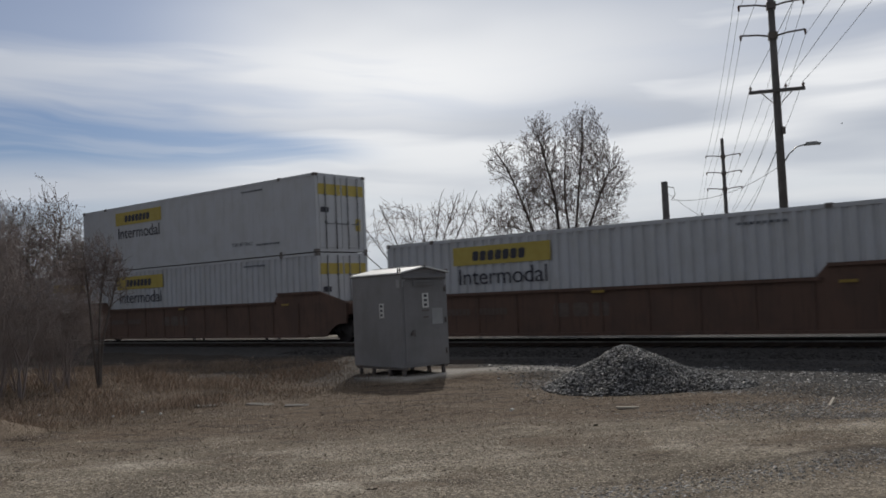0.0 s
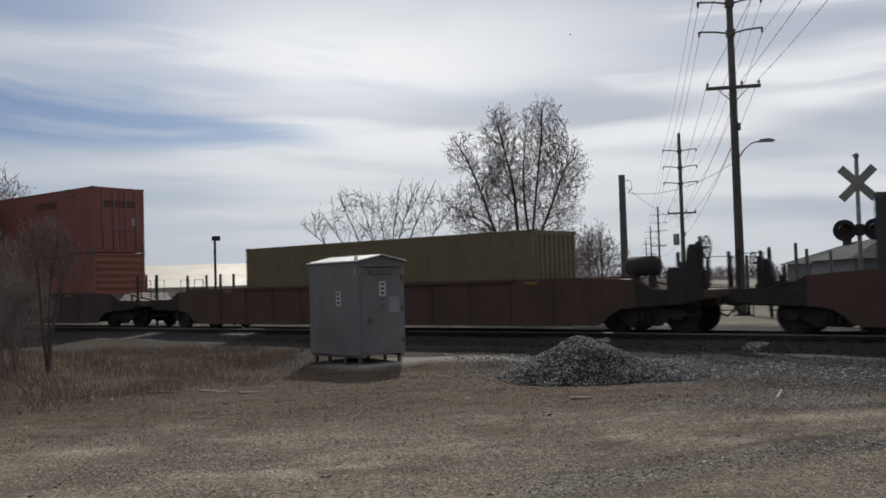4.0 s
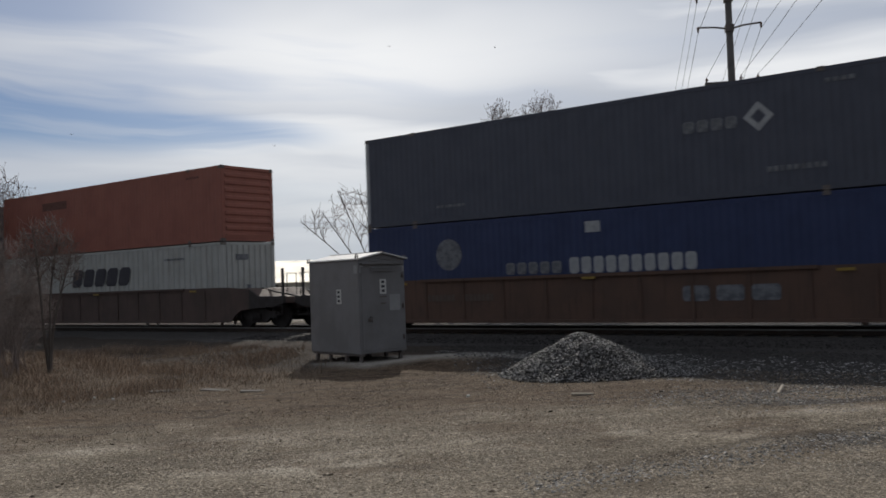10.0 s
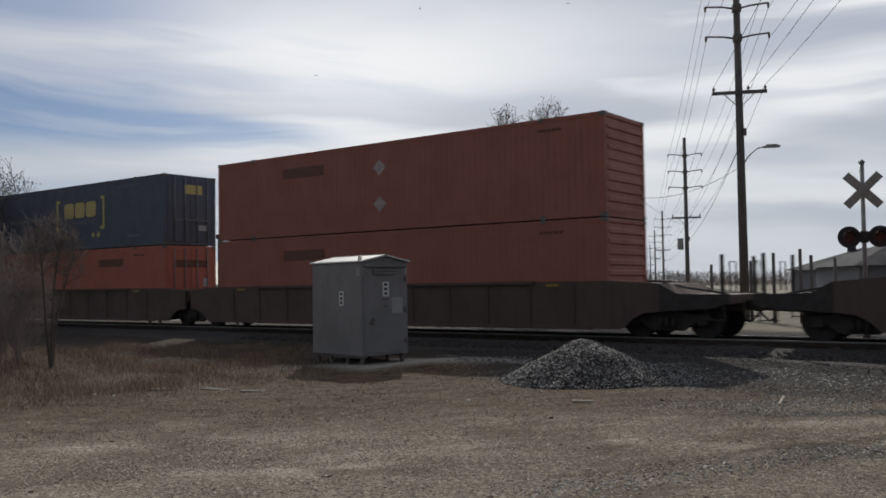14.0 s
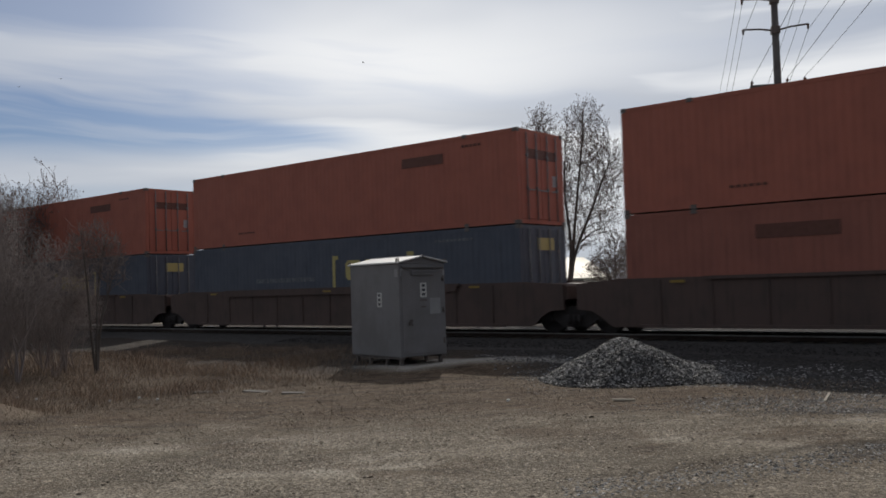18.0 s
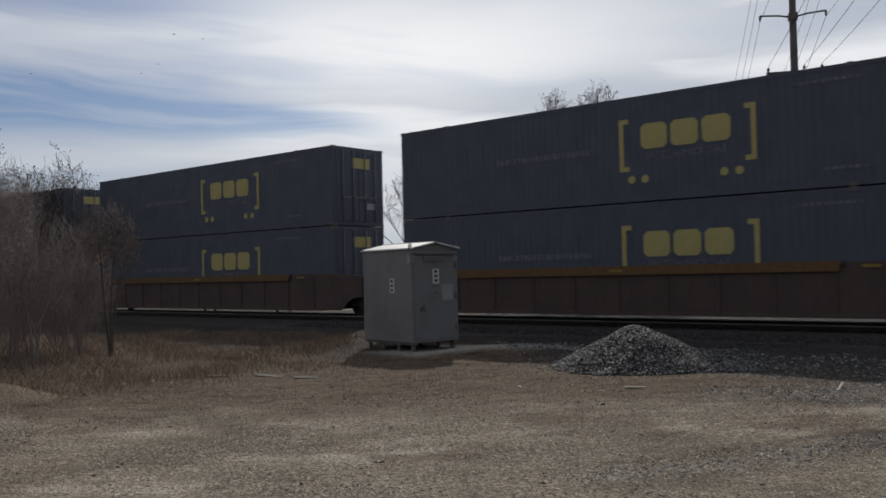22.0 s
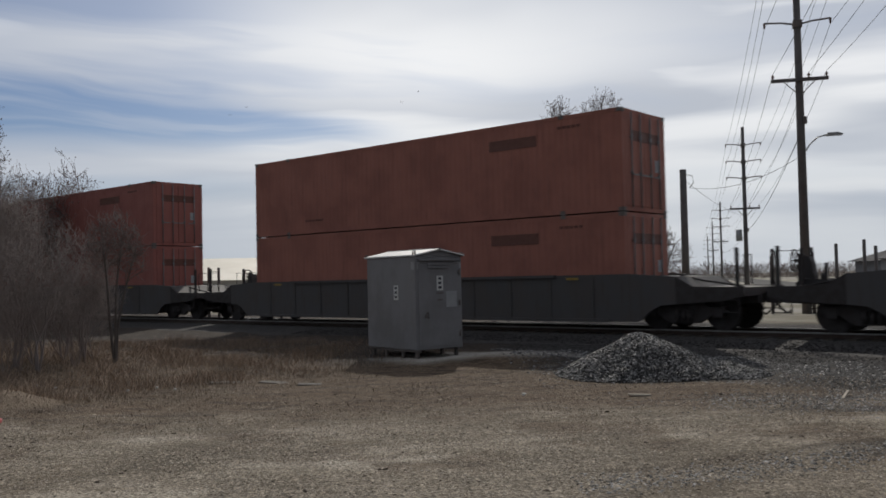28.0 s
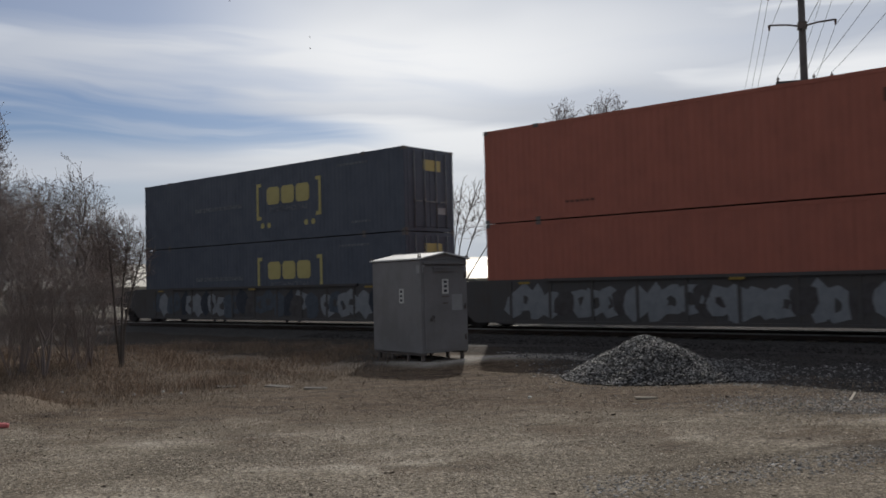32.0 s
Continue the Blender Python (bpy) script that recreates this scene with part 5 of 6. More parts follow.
TWIG = surface("reddish_twigs", (0.21, 0.172, 0.16), 0.9, second=(0.14, 0.114, 0.106), scale=4.0, amount=0.5)


class Wood:
    """Collects tapered, bent branches into one mesh for the limbs and one for the twigs."""

    def __init__(self, seed):
        self.rng = random.Random(seed)
        self.sets = {True: ([], []), False: ([], [])}

    def limb(self, pts, r0, r1, seg, thick):
        verts, faces = self.sets[thick]
        base, n = len(verts), len(pts)
        for i, p in enumerate(pts):
            d = (pts[min(i + 1, n - 1)] - pts[max(i - 1, 0)]).normalized()
            a = d.orthogonal().normalized()
            b = d.cross(a)
            r = r0 + (r1 - r0) * i / (n - 1)
            for k in range(seg):
                t = 2 * math.pi * k / seg
                verts.append(tuple(p + a * (r * math.cos(t)) + b * (r * math.sin(t))))
        for i in range(n - 1):
            for k in range(seg):
                k2 = (k + 1) % seg
                faces.append((base + i * seg + k, base + i * seg + k2, base + (i + 1) * seg + k2, base + (i + 1) * seg + k))

    def bud(self, p, r):
        verts, faces = self.sets[False]
        b = len(verts)
        verts += [tuple(p + Vector(v) * r) for v in ((1, 0, 0), (0, 1, 0), (-1, 0, 0), (0, -1, 0), (0, 0, 1.4), (0, 0, -1.2))]
        faces += [(b + i, b + (i + 1) % 4, b + 4) for i in range(4)] + [(b + (i + 1) % 4, b + i, b + 5) for i in range(4)]

    def grow(self, p, d, length, radius, level, depth, plan):
        rng = self.rng
        n = 5 if level < 2 else 3
        pts, q, way = [p], p, d.normalized()
        for i in range(n):
            jig = Vector((rng.gauss(0, 1), rng.gauss(0, 1), rng.gauss(0, 1))) * plan["crook"]
            way = (way + jig + Vector((0, 0, plan["rise"][min(level, len(plan["rise"]) - 1)]))).normalized()
            q = q + way * (length / n)
            pts.append(q)
        radius = max(radius, plan.get("least", 0.007))
        tip = max(radius * plan["taper"], 0.6 * plan.get("least", 0.007))
        self.limb(pts, radius, tip, 7 if level == 0 else (5 if level < 3 else 3), level < 3)
        if level >= depth:
            if "buds" in plan:
                self.bud(pts[-1], plan["buds"] * rng.uniform(0.6, 1.3))
                self.bud(pts[2], plan["buds"] * rng.uniform(0.4, 0.9))
            return
        kids = plan["kids"][min(level, len(plan["kids"]) - 1)]
        for c in range(kids):
            f = plan["first"] + (1 - plan["first"]) * (c + rng.random()) / kids if level else plan["bole"] + (1 - plan["bole"]) * (c + rng.random() * 0.8) / kids
            at = f * n
            i = min(n - 1, int(at))
            start = pts[i].lerp(pts[i + 1], at - i)
            along = (pts[i + 1] - pts[i]).normalized()
            side = along.orthogonal().normalized()
            side.rotate(Matrix.Rotation(rng.uniform(0, 2 * math.pi), 3, along))
            spread = plan["spread"][min(level, len(plan["spread"]) - 1)] * rng.uniform(0.7, 1.25)
            nd = (along * math.cos(spread) + side * math.sin(spread)).normalized()
            shrink = plan["shrink"] * rng.uniform(0.75, 1.15) * (1.0 if level else (1.15 - 0.5 * f))
            self.grow(start, nd, length * shrink, radius * (1 - f * (1 - plan["taper"])) * 0.62, level + 1, depth, plan)

    def mesh(self, thick, name, material):
        verts, faces = self.sets[thick]
        me = bpy.data.meshes.new(name)
        me.from_pydata(verts, [], faces)
        me.materials.append(material)
        for p in me.polygons:
            p.use_smooth = True
        return me


THICKET = dict(crook=0.11, rise=(0.05, 0.05, 0.03, 0.02), taper=0.3, kids=(9, 6, 4), first=0.2, bole=0.25, spread=(0.5, 0.6, 0.7, 0.8), shrink=0.5, least=0.0034)


class Crown(Wood):
    """A tree with laid-out stems; its branches sweep up from them, order by order, into the lobes of the crown."""

    def raise_up(self, stems, radius, lobes, orders, thin, twigs=2, twig=0.4, bud=0.0, low=0.25):
        """radius: of the stems' feet; orders: how many branches of each order, each finer than the one before."""
        self.thin, self.lobes = thin, lobes
        self.spots, self.ways, self.girth = [], [], []
        for stem in stems:
            pts = [Vector((0.0, 0.0, -0.15))] + [Vector(p) for p in stem]
            self.lay(self.smooth(pts), radius, 0.12 * radius + thin, low)
        for k, count in enumerate(orders):
            last = k == len(orders) - 1
            spots, ways, girth = np.array(self.spots), np.array(self.ways), np.array(self.girth)
            for goal in self.goals(count):
                off = goal - spots
                gap = np.linalg.norm(off, axis=1) + 1e-6
                bend = (off * ways).sum(1) / gap
                cost = gap * (1.9 - bend - 0.35 * off[:, 2] / gap)
                i = int(cost.argmin())
                if gap[i] < 0.05:
                    continue
                start, way, end = Vector(spots[i]), Vector(ways[i]), Vector(goal)
                mid = start + way * gap[i] * 0.32 + (end - start) * 0.2
                jig = Vector((self.rng.gauss(0, 1), self.rng.gauss(0, 1), self.rng.gauss(0, 1))) * 0.05 * gap[i]
                n = 3 if last else 6
                pts = [start * (1 - t) ** 2 + mid * 2 * t * (1 - t) + end * t * t + jig * math.sin(3.14 * t) for t in [j / n for j in range(n + 1)]]
                r = max(self.thin, min(0.55 * girth[i], self.thin + 0.0125 * gap[i]))
                self.lay(pts, r, self.thin * 0.8, 0.12)
                if last:
                    self.sprout(pts, twigs, twig, bud)

    def smooth(self, pts, n=5):
        out = []
        for i in range(len(pts) - 1):
            p0, p1, p2, p3 = pts[max(i - 1, 0)], pts[i], pts[i + 1], pts[min(i + 2, len(pts) - 1)]
            for j in range(n):
                t = j / n
                out.append(p1 + (p2 - p0) * 0.5 * t + (p0 * 2 - p1 * 5 + p2 * 4 - p3) * 0.5 * t * t + (p1 * 3 - p0 - p2 * 3 + p3) * 0.5 * t ** 3)
        return out + [pts[-1]]

    def lay(self, pts, r0, r1, low):
        self.limb(pts, r0, r1, 7 if r0 > 5 * self.thin else (4 if r0 > 2 * self.thin else 3), r0 > 1.8 * self.thin)
        n = len(pts)
        for i in range(n):
            if i / (n - 1) >= low:
                self.spots.append(tuple(pts[i]))
                self.ways.append(tuple((pts[min(i + 1, n - 1)] - pts[max(i - 1, 0)]).normalized()))
                self.girth.append(r0 + (r1 - r0) * i / (n - 1))

    def goals(self, count):
        rng = self.rng
        size = [rx * ry * rz for *_, rx, ry, rz in self.lobes]
        out = []
        for _ in range(count):
            cx, cy, cz, rx, ry, rz = rng.choices(self.lobes, size)[0]
            u = Vector((rng.gauss(0, 1), rng.gauss(0, 1), rng.gauss(0, 1))).normalized() * rng.random() ** 0.4
            out.append(np.array((cx + rx * u.x, cy + ry * u.y, cz + rz * u.z)))
        return out

    def sprout(self, pts, twigs, twig, bud):
        rng = self.rng
        along = (pts[-1] - pts[-2]).normalized()
        for k in range(twigs):
            p = pts[-1] if k == 0 else pts[rng.randrange(1, len(pts))]
            way = (along + Vector((rng.gauss(0, 1), rng.gauss(0, 1), rng.gauss(0, 1) + 0.5)) * 0.5).normalized()
            q = p + way * twig * rng.uniform(0.5, 1.2)
            self.limb([p, q], self.thin * 0.75, self.thin * 0.5, 3, False)
            if bud:
                self.bud(q, bud * rng.uniform(0.6, 1.3))


def crowned_tree(label, x, y, crown, group="", category="tree", shoot=False):
    t = thing("tree", label, category, pose(x, y, 0.0), group)
    part("trunk", crown.mesh(True, "trunk", SHOOT if shoot else BARK), BARK, t)
    part("crown", crown.mesh(False, "crown", SHOOT if shoot else TWIG), TWIG, t, "crown of fine bare twigs")
    return t


def bare_tree(label, x, y, stems, plan, seed, depth=4, group="", category="tree"):
    """stems: (lean in x, lean in y, length, radius) for each trunk that leaves the foot."""
    w = Wood(seed)
    for lx, ly, length, r in stems:
        w.grow(Vector((0, 0, -0.1)), Vector((lx, ly, 1)), length, r, 0, depth, plan)
    t = thing("tree", label, category, pose(x, y, 0.0), group)
    part("trunk", w.mesh(True, "trunk", SHOOT), SHOOT, t)
    part("crown", w.mesh(False, "crown", SHOOT), SHOOT, t, "crown of fine bare twigs")
    return t


def ahead(az, d):
    """A place d metres away, az degrees to the left of straight ahead."""
    return -d * math.sin(radians(az)), d * math.cos(radians(az))


def grown(seed, *how, **more):
    c = Crown(seed)
    c.raise_up(*how, **more)
    return c


def back_tree(seed, high, wide, orders=(45, 260, 1000), thin=0.011, bud=0.03):
    """An upright tree with an uneven crown."""
    rng = random.Random(seed)
    lobes, stems = [], []
    for k in range(6):
        u, v = rng.uniform(-1, 1), rng.uniform(-1, 1)
        top = high * (1.0 - 0.38 * abs(u)) * rng.uniform(0.88, 1.0)
        r = 0.26 * wide * rng.uniform(0.8, 1.25)
        lobes.append((0.36 * wide * u, 0.36 * wide * v, top - 0.24 * high, r, r, 0.24 * high))
        if k < 4:
            stems.append(((0.1 * u, 0.1 * v, 0.12 * high), (0.16 * wide * u, 0.16 * wide * v, 0.4 * high), (0.34 * wide * u, 0.34 * wide * v, top - 0.15 * high)))
    lobes.append((0, 0, 0.42 * high, 0.45 * wide, 0.4 * wide, 0.2 * high))
    lobes.append((0, 0, 0.72 * high, 0.2 * wide, 0.2 * wide, 0.28 * high))
    return grown(seed, stems, 0.013 * high, lobes, orders, thin, 2, 0.4, bud)


def build_trees():
    # the tall tree behind the track: three stems from one stool, an uneven round crown with a lower limb on one side
    stems = [((-0.5, 0.1, 1.8), (-1.0, 0.2, 3.3), (-1.8, 0.3, 5.9), (-2.6, 0.2, 8.0), (-3.3, 0.1, 9.2)),
             ((-0.1, -0.2, 2.0), (-0.3, -0.3, 6.2), (-0.7, -0.5, 8.2), (-1.2, -0.6, 10.2)),
             ((0.5, 0.1, 2.4), (0.65, 0.2, 4.0), (0.9, 0.3, 6.0), (1.25, 0.3, 8.8), (1.4, 0.2, 10.8)),
             ((0.45, 0.0, 3.2), (0.3, 0.4, 6.4), (0.45, 0.7, 8.8)),
             ((0.6, -0.1, 3.0), (1.7, -0.3, 5.8), (2.6, -0.3, 8.0))]
    lobes = [(-2.85, 0.1, 8.5, 1.0, 1.1, 1.2), (-0.95, -0.4, 9.1, 1.1, 1.5, 1.9), (1.4, 0.2, 9.4, 1.3, 1.6, 2.05), (2.3, 0.0, 7.4, 1.35, 1.6, 2.0),
             (-0.1, 0.5, 6.7, 1.8, 1.7, 2.2), (-2.6, 0.2, 5.4, 1.5, 1.5, 1.6), (2.0, 0.0, 5.2, 1.4, 1.4, 1.1), (-1.5, 0.0, 7.0, 1.1, 1.4, 1.6), (-0.3, 0.2, 4.2, 2.4, 1.6, 1.0)]
    x, y = ahead(-8.1, 46.8)
    crowned_tree("tall bare tree with several upright stems and budding twigs", x, y, grown(8, stems, 0.12, lobes, (110, 720, 3500), 0.0104, 2, 0.34, 0.025))
    x, y = ahead(0.6, 42)
    tips = ((-3.9, 4.7), (-3.0, 5.2), (-2.1, 6.0), (-1.3, 6.3), (-0.3, 5.5), (0.7, 6.2), (1.6, 6.7), (2.4, 6.5), (3.2, 5.4))
    stems = [((0.14 * a, 0.1 * math.sin(2.4 * k), 1.2), (0.5 * a + 0.15 * math.sin(5.0 * k), 0.8 * math.sin(2.4 * k), 0.53 * b + 0.4), (a, 1.4 * math.sin(2.4 * k), b)) for k, (a, b) in enumerate(tips)]
    lobes = [(-2.9, 0.0, 4.7, 1.1, 1.0, 0.7), (-1.6, 0.0, 5.5, 1.1, 1.2, 0.9), (-0.2, 0.0, 5.3, 1.2, 1.3, 0.9), (1.3, 0.0, 5.7, 1.1, 1.2, 1.1), (2.5, 0.0, 5.3, 0.9, 1.0, 1.1), (0.0, 0.0, 4.3, 2.4, 1.2, 0.6)]
    crowned_tree("low spreading bare tree with many arching stems", x, y, grown(9, stems, 0.055, lobes, (70, 260, 380), 0.0115, 1, 0.34, 0.0, 0.22))
    for az, d, high, wide, seed in ((27.6, 50, 11.9, 3.6, 21), (23.7, 50, 8.9, 4.4, 22), (31.0, 48, 11.5, 5.0, 23), (25.8, 54, 8.6, 4.4, 24), (21.9, 56, 7.0, 3.4, 25), (29.3, 52, 9.6, 4.6, 26)):
        x, y = ahead(az, d)
        crowned_tree("bare tree with a dense grey twig crown behind the track", x, y, back_tree(seed, high, wide, (50, 320, 1500)), "trees behind the track")
    for az, d, high, wide, seed in ((-11.3, 60, 5.8, 3.8, 31), (-13.2, 68, 6.6, 4.0, 32), (-12.3, 76, 6.6, 4.4, 33), (-4.6, 70, 4.6, 4.0, 34), (-28.0, 90, 4.6, 4.0, 35), (-6.6, 64, 4.4, 4.4, 36)):
        x, y = ahead(az, d)
        crowned_tree("small bare tree beyond the large one", x, y, back_tree(seed, high, wide, (30, 150, 620), 0.015, 0.0), "small trees beyond")
    # before the track, at the edge of the lot
    stems = [((0.0, 0.0, 0.7), (0.05, 0.0, 1.9), (0.2, 0.05, 3.0)), ((-0.12, 0.02, 0.8), (-0.2, 0.0, 2.0), (-0.32, 0.0, 3.2)), ((0.08, 0.05, 1.1), (0.45, 0.1, 2.6))]
    lobes = [(0.0, 0.0, 2.75, 0.5, 0.45, 0.75), (0.4, 0.0, 2.5, 0.4, 0.35, 0.6), (-0.4, 0.0, 2.7, 0.35, 0.3, 0.7)]
    crowned_tree("slender young bare tree with an upright broom of twigs", -7.65, 20.05, grown(41, stems, 0.04, lobes, (45, 220, 700), 0.0058, 2, 0.2, 0.0, 0.45))
    rng = random.Random(6)
    kinds, tall = [], []
    # thin, forked young trees that stand over the shrubs
    for k, (az, d, s) in enumerate(((26.4, 21.5, 1.0), (29.6, 22.5, 1.15), (23.8, 23.5, 0.86), (27.9, 24.0, 1.05), (31.5, 20.5, 1.1), (25.2, 19.9, 0.72), (22.6, 22.2, 0.6))):
        x, y = ahead(az, d)
        if k < 3:
            stems = [((rng.uniform(-.2, .2), rng.uniform(-.2, .2), 0.8), (rng.uniform(-.7, .7), rng.uniform(-.6, .6), 2.2), (rng.uniform(-1, 1), rng.uniform(-.9, .9), 3.4)) for _ in range(4)]
            lobes = [(rng.uniform(-0.8, 0.8), rng.uniform(-0.7, 0.7), rng.uniform(2.2, 3.6), rng.uniform(0.5, 0.8), 0.6, rng.uniform(0.6, 0.9)) for _ in range(5)]
            t = crowned_tree("leafless young tree of thin grey shoots", x, y, grown(50 + k, stems, 0.035, lobes, (40, 260, 1100), 0.0036, 2, 0.24, 0.0, 0.3), "young trees at the edge of the lot", shoot=True)
            tall.append(t)
        else:
            t = copy_thing(tall[k % 3], pose(x, y, 0, 0, 0, rng.uniform(0, 360)))
        t.scale = (s, s, s)
    for k in range(24):
        az, d = 33 - 11.0 * rng.random() ** 1.1, rng.uniform(18.6, 24.5)
        x, y = ahead(az, d)
        s = rng.uniform(0.4, 0.8) * (0.7 + 0.4 * min(1.0, max(0.0, (az - 20) / 6)))
        if k < 5:
            t = bare_tree("tangled leafless shrub of thin brown shoots", x, y, [(rng.uniform(-.6, .6), rng.uniform(-.5, .5), 2.8, 0.014) for _ in range(5)], THICKET, 60 + k, 3, "shrubs at the edge of the lot", "shrub")
            kinds.append(t)
        else:
            t = copy_thing(kinds[k % 5], pose(x, y, 0, 0, 0, rng.uniform(0, 360)))
        t.scale = (s, s, s)


build_trees()

# ---- dry grass ----


def build_grass():
    straw = island_vary(surface("dead_grass", (0.36, 0.28, 0.213), 0.9, second=(0.24, 0.178, 0.134), scale=1.0, amount=0.7), 0.5, 1.5)
    rng = np.random.RandomState(2)
    verts, faces = [], []
    count = 0
    while count < 105000:
        x, y = rng.uniform(-16, 0.5), rng.uniform(11, 28)
        edge = 16.2 + 1.2 * min(0.0, max(-3.6, x + 2.5)) + 0.9 * noise.noise((x * 0.5, y * 0.5, 7.0))
        if x * ACROSS.x + y * ACROSS.y > 17.2 + noise.noise((x, y, 5.0)):
            continue
        over_ = x + 2.7 - 0.8 * noise.noise((x, y * 0.7, 1.0))
        if over_ > 0 and rng.rand() > 0.5 * math.exp(-over_ * 1.6):
            continue
        if y < edge and rng.rand() > 0.45 * math.exp((y - edge) * 2.2):
            continue
        h = rng.uniform(0.04, 0.36) * rng.uniform(0.5, 1.0) * (0.45 if y < edge + 0.8 else 1.0) * (0.3 + 1.1 * max(0.0, noise.noise((x * 0.8, y * 0.8, 3.0)) + 0.3))
        a, lean = rng.uniform(0, 6.28), rng.uniform(0, 1.5) * h
        w = rng.uniform(0.002, 0.0055)
        z = lie(x, y) - 0.02
        dx, dy = math.cos(a) * w, math.sin(a) * w
        lx, ly = math.cos(a * 1.7) * lean, math.sin(a * 1.7) * lean
        b = len(verts)
        verts += [(x - dx, y - dy, z), (x + dx, y + dy, z), (x + lx * 0.4 + dx * 0.7, y + ly * 0.4 + dy * 0.7, z + h * 0.6), (x + lx * 0.4 - dx * 0.7, y + ly * 0.4 - dy * 0.7, z + h * 0.6), (x + lx, y + ly, z + h)]
        faces += [(b, b + 1, b + 2, b + 3), (b + 3, b + 2, b + 4)]
        count += 1
    me = bpy.data.meshes.new("dry_grass")
    me.from_pydata(verts, [], faces)
    me.materials.append(straw)
    tagged(new("dry_grass", me), "dead brown grass and weeds along the lot", "grass", kind="stuff")


build_grass()


def build_straw():
    """Short dead blades that lie flat on the brown earth before the cabinet and the heap."""
    straw = island_vary(surface("matted_straw", (0.24, 0.19, 0.14), 0.9, second=(0.15, 0.115, 0.085), scale=1.0, amount=0.7), 0.35, 1.6, 1.5)
    rng = np.random.RandomState(17)
    verts, faces = [], []
    while len(verts) < 3 * 26000:
        x, y = rng.uniform(-9.5, 8.5), rng.uniform(9.6, 18.5)
        thick = 0.45 + 1.1 * noise.noise((x * 0.6, y * 0.7, 21.0)) + 0.5 * noise.noise((x * 2.2, y * 2.2, 3.0))
        thick *= min(1.0, max(0.0, (y - 9.6) / 2.0))
        if x * ACROSS.x + y * ACROSS.y > 15.6 or rng.rand() > thick:
            continue
        long_, w, a = rng.uniform(0.03, 0.11), rng.uniform(0.0025, 0.005), rng.uniform(0, 6.28)
        ca, sa = math.cos(a), math.sin(a)
        z = lie(x, y)
        verts += [(x - sa * w, y + ca * w, z + 0.003), (x + sa * w, y - ca * w, z + 0.003), (x + ca * long_, y + sa * long_, z + rng.uniform(0.004, 0.05))]
        b = len(verts) - 3
        faces.append((b, b + 1, b + 2))
    me = bpy.data.meshes.new("matted_straw")
    me.from_pydata(verts, [], faces)
    me.materials.append(straw)
    tagged(new("matted_straw", me), "short dead straw matted on brown earth", "grass", kind="stuff")


build_straw()

# ---- crossing sign ----
POLEWOOD = surface("weathered_pole_wood", (0.15, 0.142, 0.138), 0.9, second=(0.1, 0.093, 0.09), scale=3.0, amount=0.6, bump=0.3, streak=0.3)
ALU = surface("dull_aluminium", (0.33, 0.34, 0.34), 0.5, 0.5, scale=5.0, amount=0.5)
BLACK = surface("black_enamel", (0.045, 0.044, 0.047), 0.45, amount=0.3)
SIGNBACK = surface("weathered_sign_board", (0.36, 0.36, 0.33), 0.6, second=(0.25, 0.24, 0.21), scale=4.0, amount=0.6)
LENS = surface("dark_red_lens", (0.06, 0.02, 0.02), 0.2, amount=0.2)


def build_crossing_sign():
    x, y = ahead(-28.2, 27.2)
    s = thing("crossing_signal", "railway crossing mast with crossed boards and two unlit lamps", "crossing signal", pose(x, y, 0, 0, 0, -20))
    part("mast", tube(B(), (0, 0, 0), (0, 0, 4.9), 0.06, seg=14), ALU, s)
    part("mast_base", box(tube(B(), (0, 0, 0.0), (0, 0, 0.5), 0.1, seg=12), -0.22, 0.22, -0.22, 0.22, -0.02, 0.06), CASTING, s)
    for a in (45, -45):
        b = box(B(), -0.61, 0.61, -0.012, 0.012, -0.115, 0.115)
        part("crossbuck_board", b, SIGNBACK, s, "weathered pale crossed board", at=pose(0, -0.085 if a > 0 else -0.112, 4.17, 0, a, 0))
    part("lamp_arm", tube(B(), (-0.4, -0.04, 2.88), (0.4, -0.04, 2.88), 0.04, seg=10), ALU, s)
    part("junction_box", box(B(), -0.11, 0.11, -0.14, 0.02, 2.72, 3.04, 0.02), BLACK, s)
    for dx in (-0.39, 0.39):
        lamp = part("lamp_disc", tube(B(), (dx, -0.1, 2.88), (dx, -0.085, 2.88), 0.3, seg=28), BLACK, s, "black round lamp background")
        part("lamp_housing", tube(B(), (dx, -0.085, 2.88), (dx, 0.08, 2.88), 0.16, 0.12, 18), BLACK, lamp)
        part("lens", tube(B(), (dx, -0.115, 2.88), (dx, -0.1, 2.88), 0.15, seg=20), LENS, lamp, "dark red lens")
        hood = B()
        for k in range(7):
            a0, a1 = math.pi * k / 7, math.pi * (k + 1) / 7
            prism(hood, ((dx + 0.16 * math.cos(a0), 2.88 + 0.16 * math.sin(a0)), (dx + 0.16 * math.cos(a1), 2.88 + 0.16 * math.sin(a1)), (dx + 0.172 * math.cos(a1), 2.88 + 0.172 * math.sin(a1)), (dx + 0.172 * math.cos(a0), 2.88 + 0.172 * math.sin(a0))), 1, -0.34, -0.1)
        part("hood", hood, BLACK, lamp)
    part("bell", tube(tube(B(), (0, 0, 4.9), (0, 0, 4.95), 0.07, seg=12), (0, 0, 4.95), (0, 0, 5.02), 0.1, 0.04, 14), ALU, s)


build_crossing_sign()

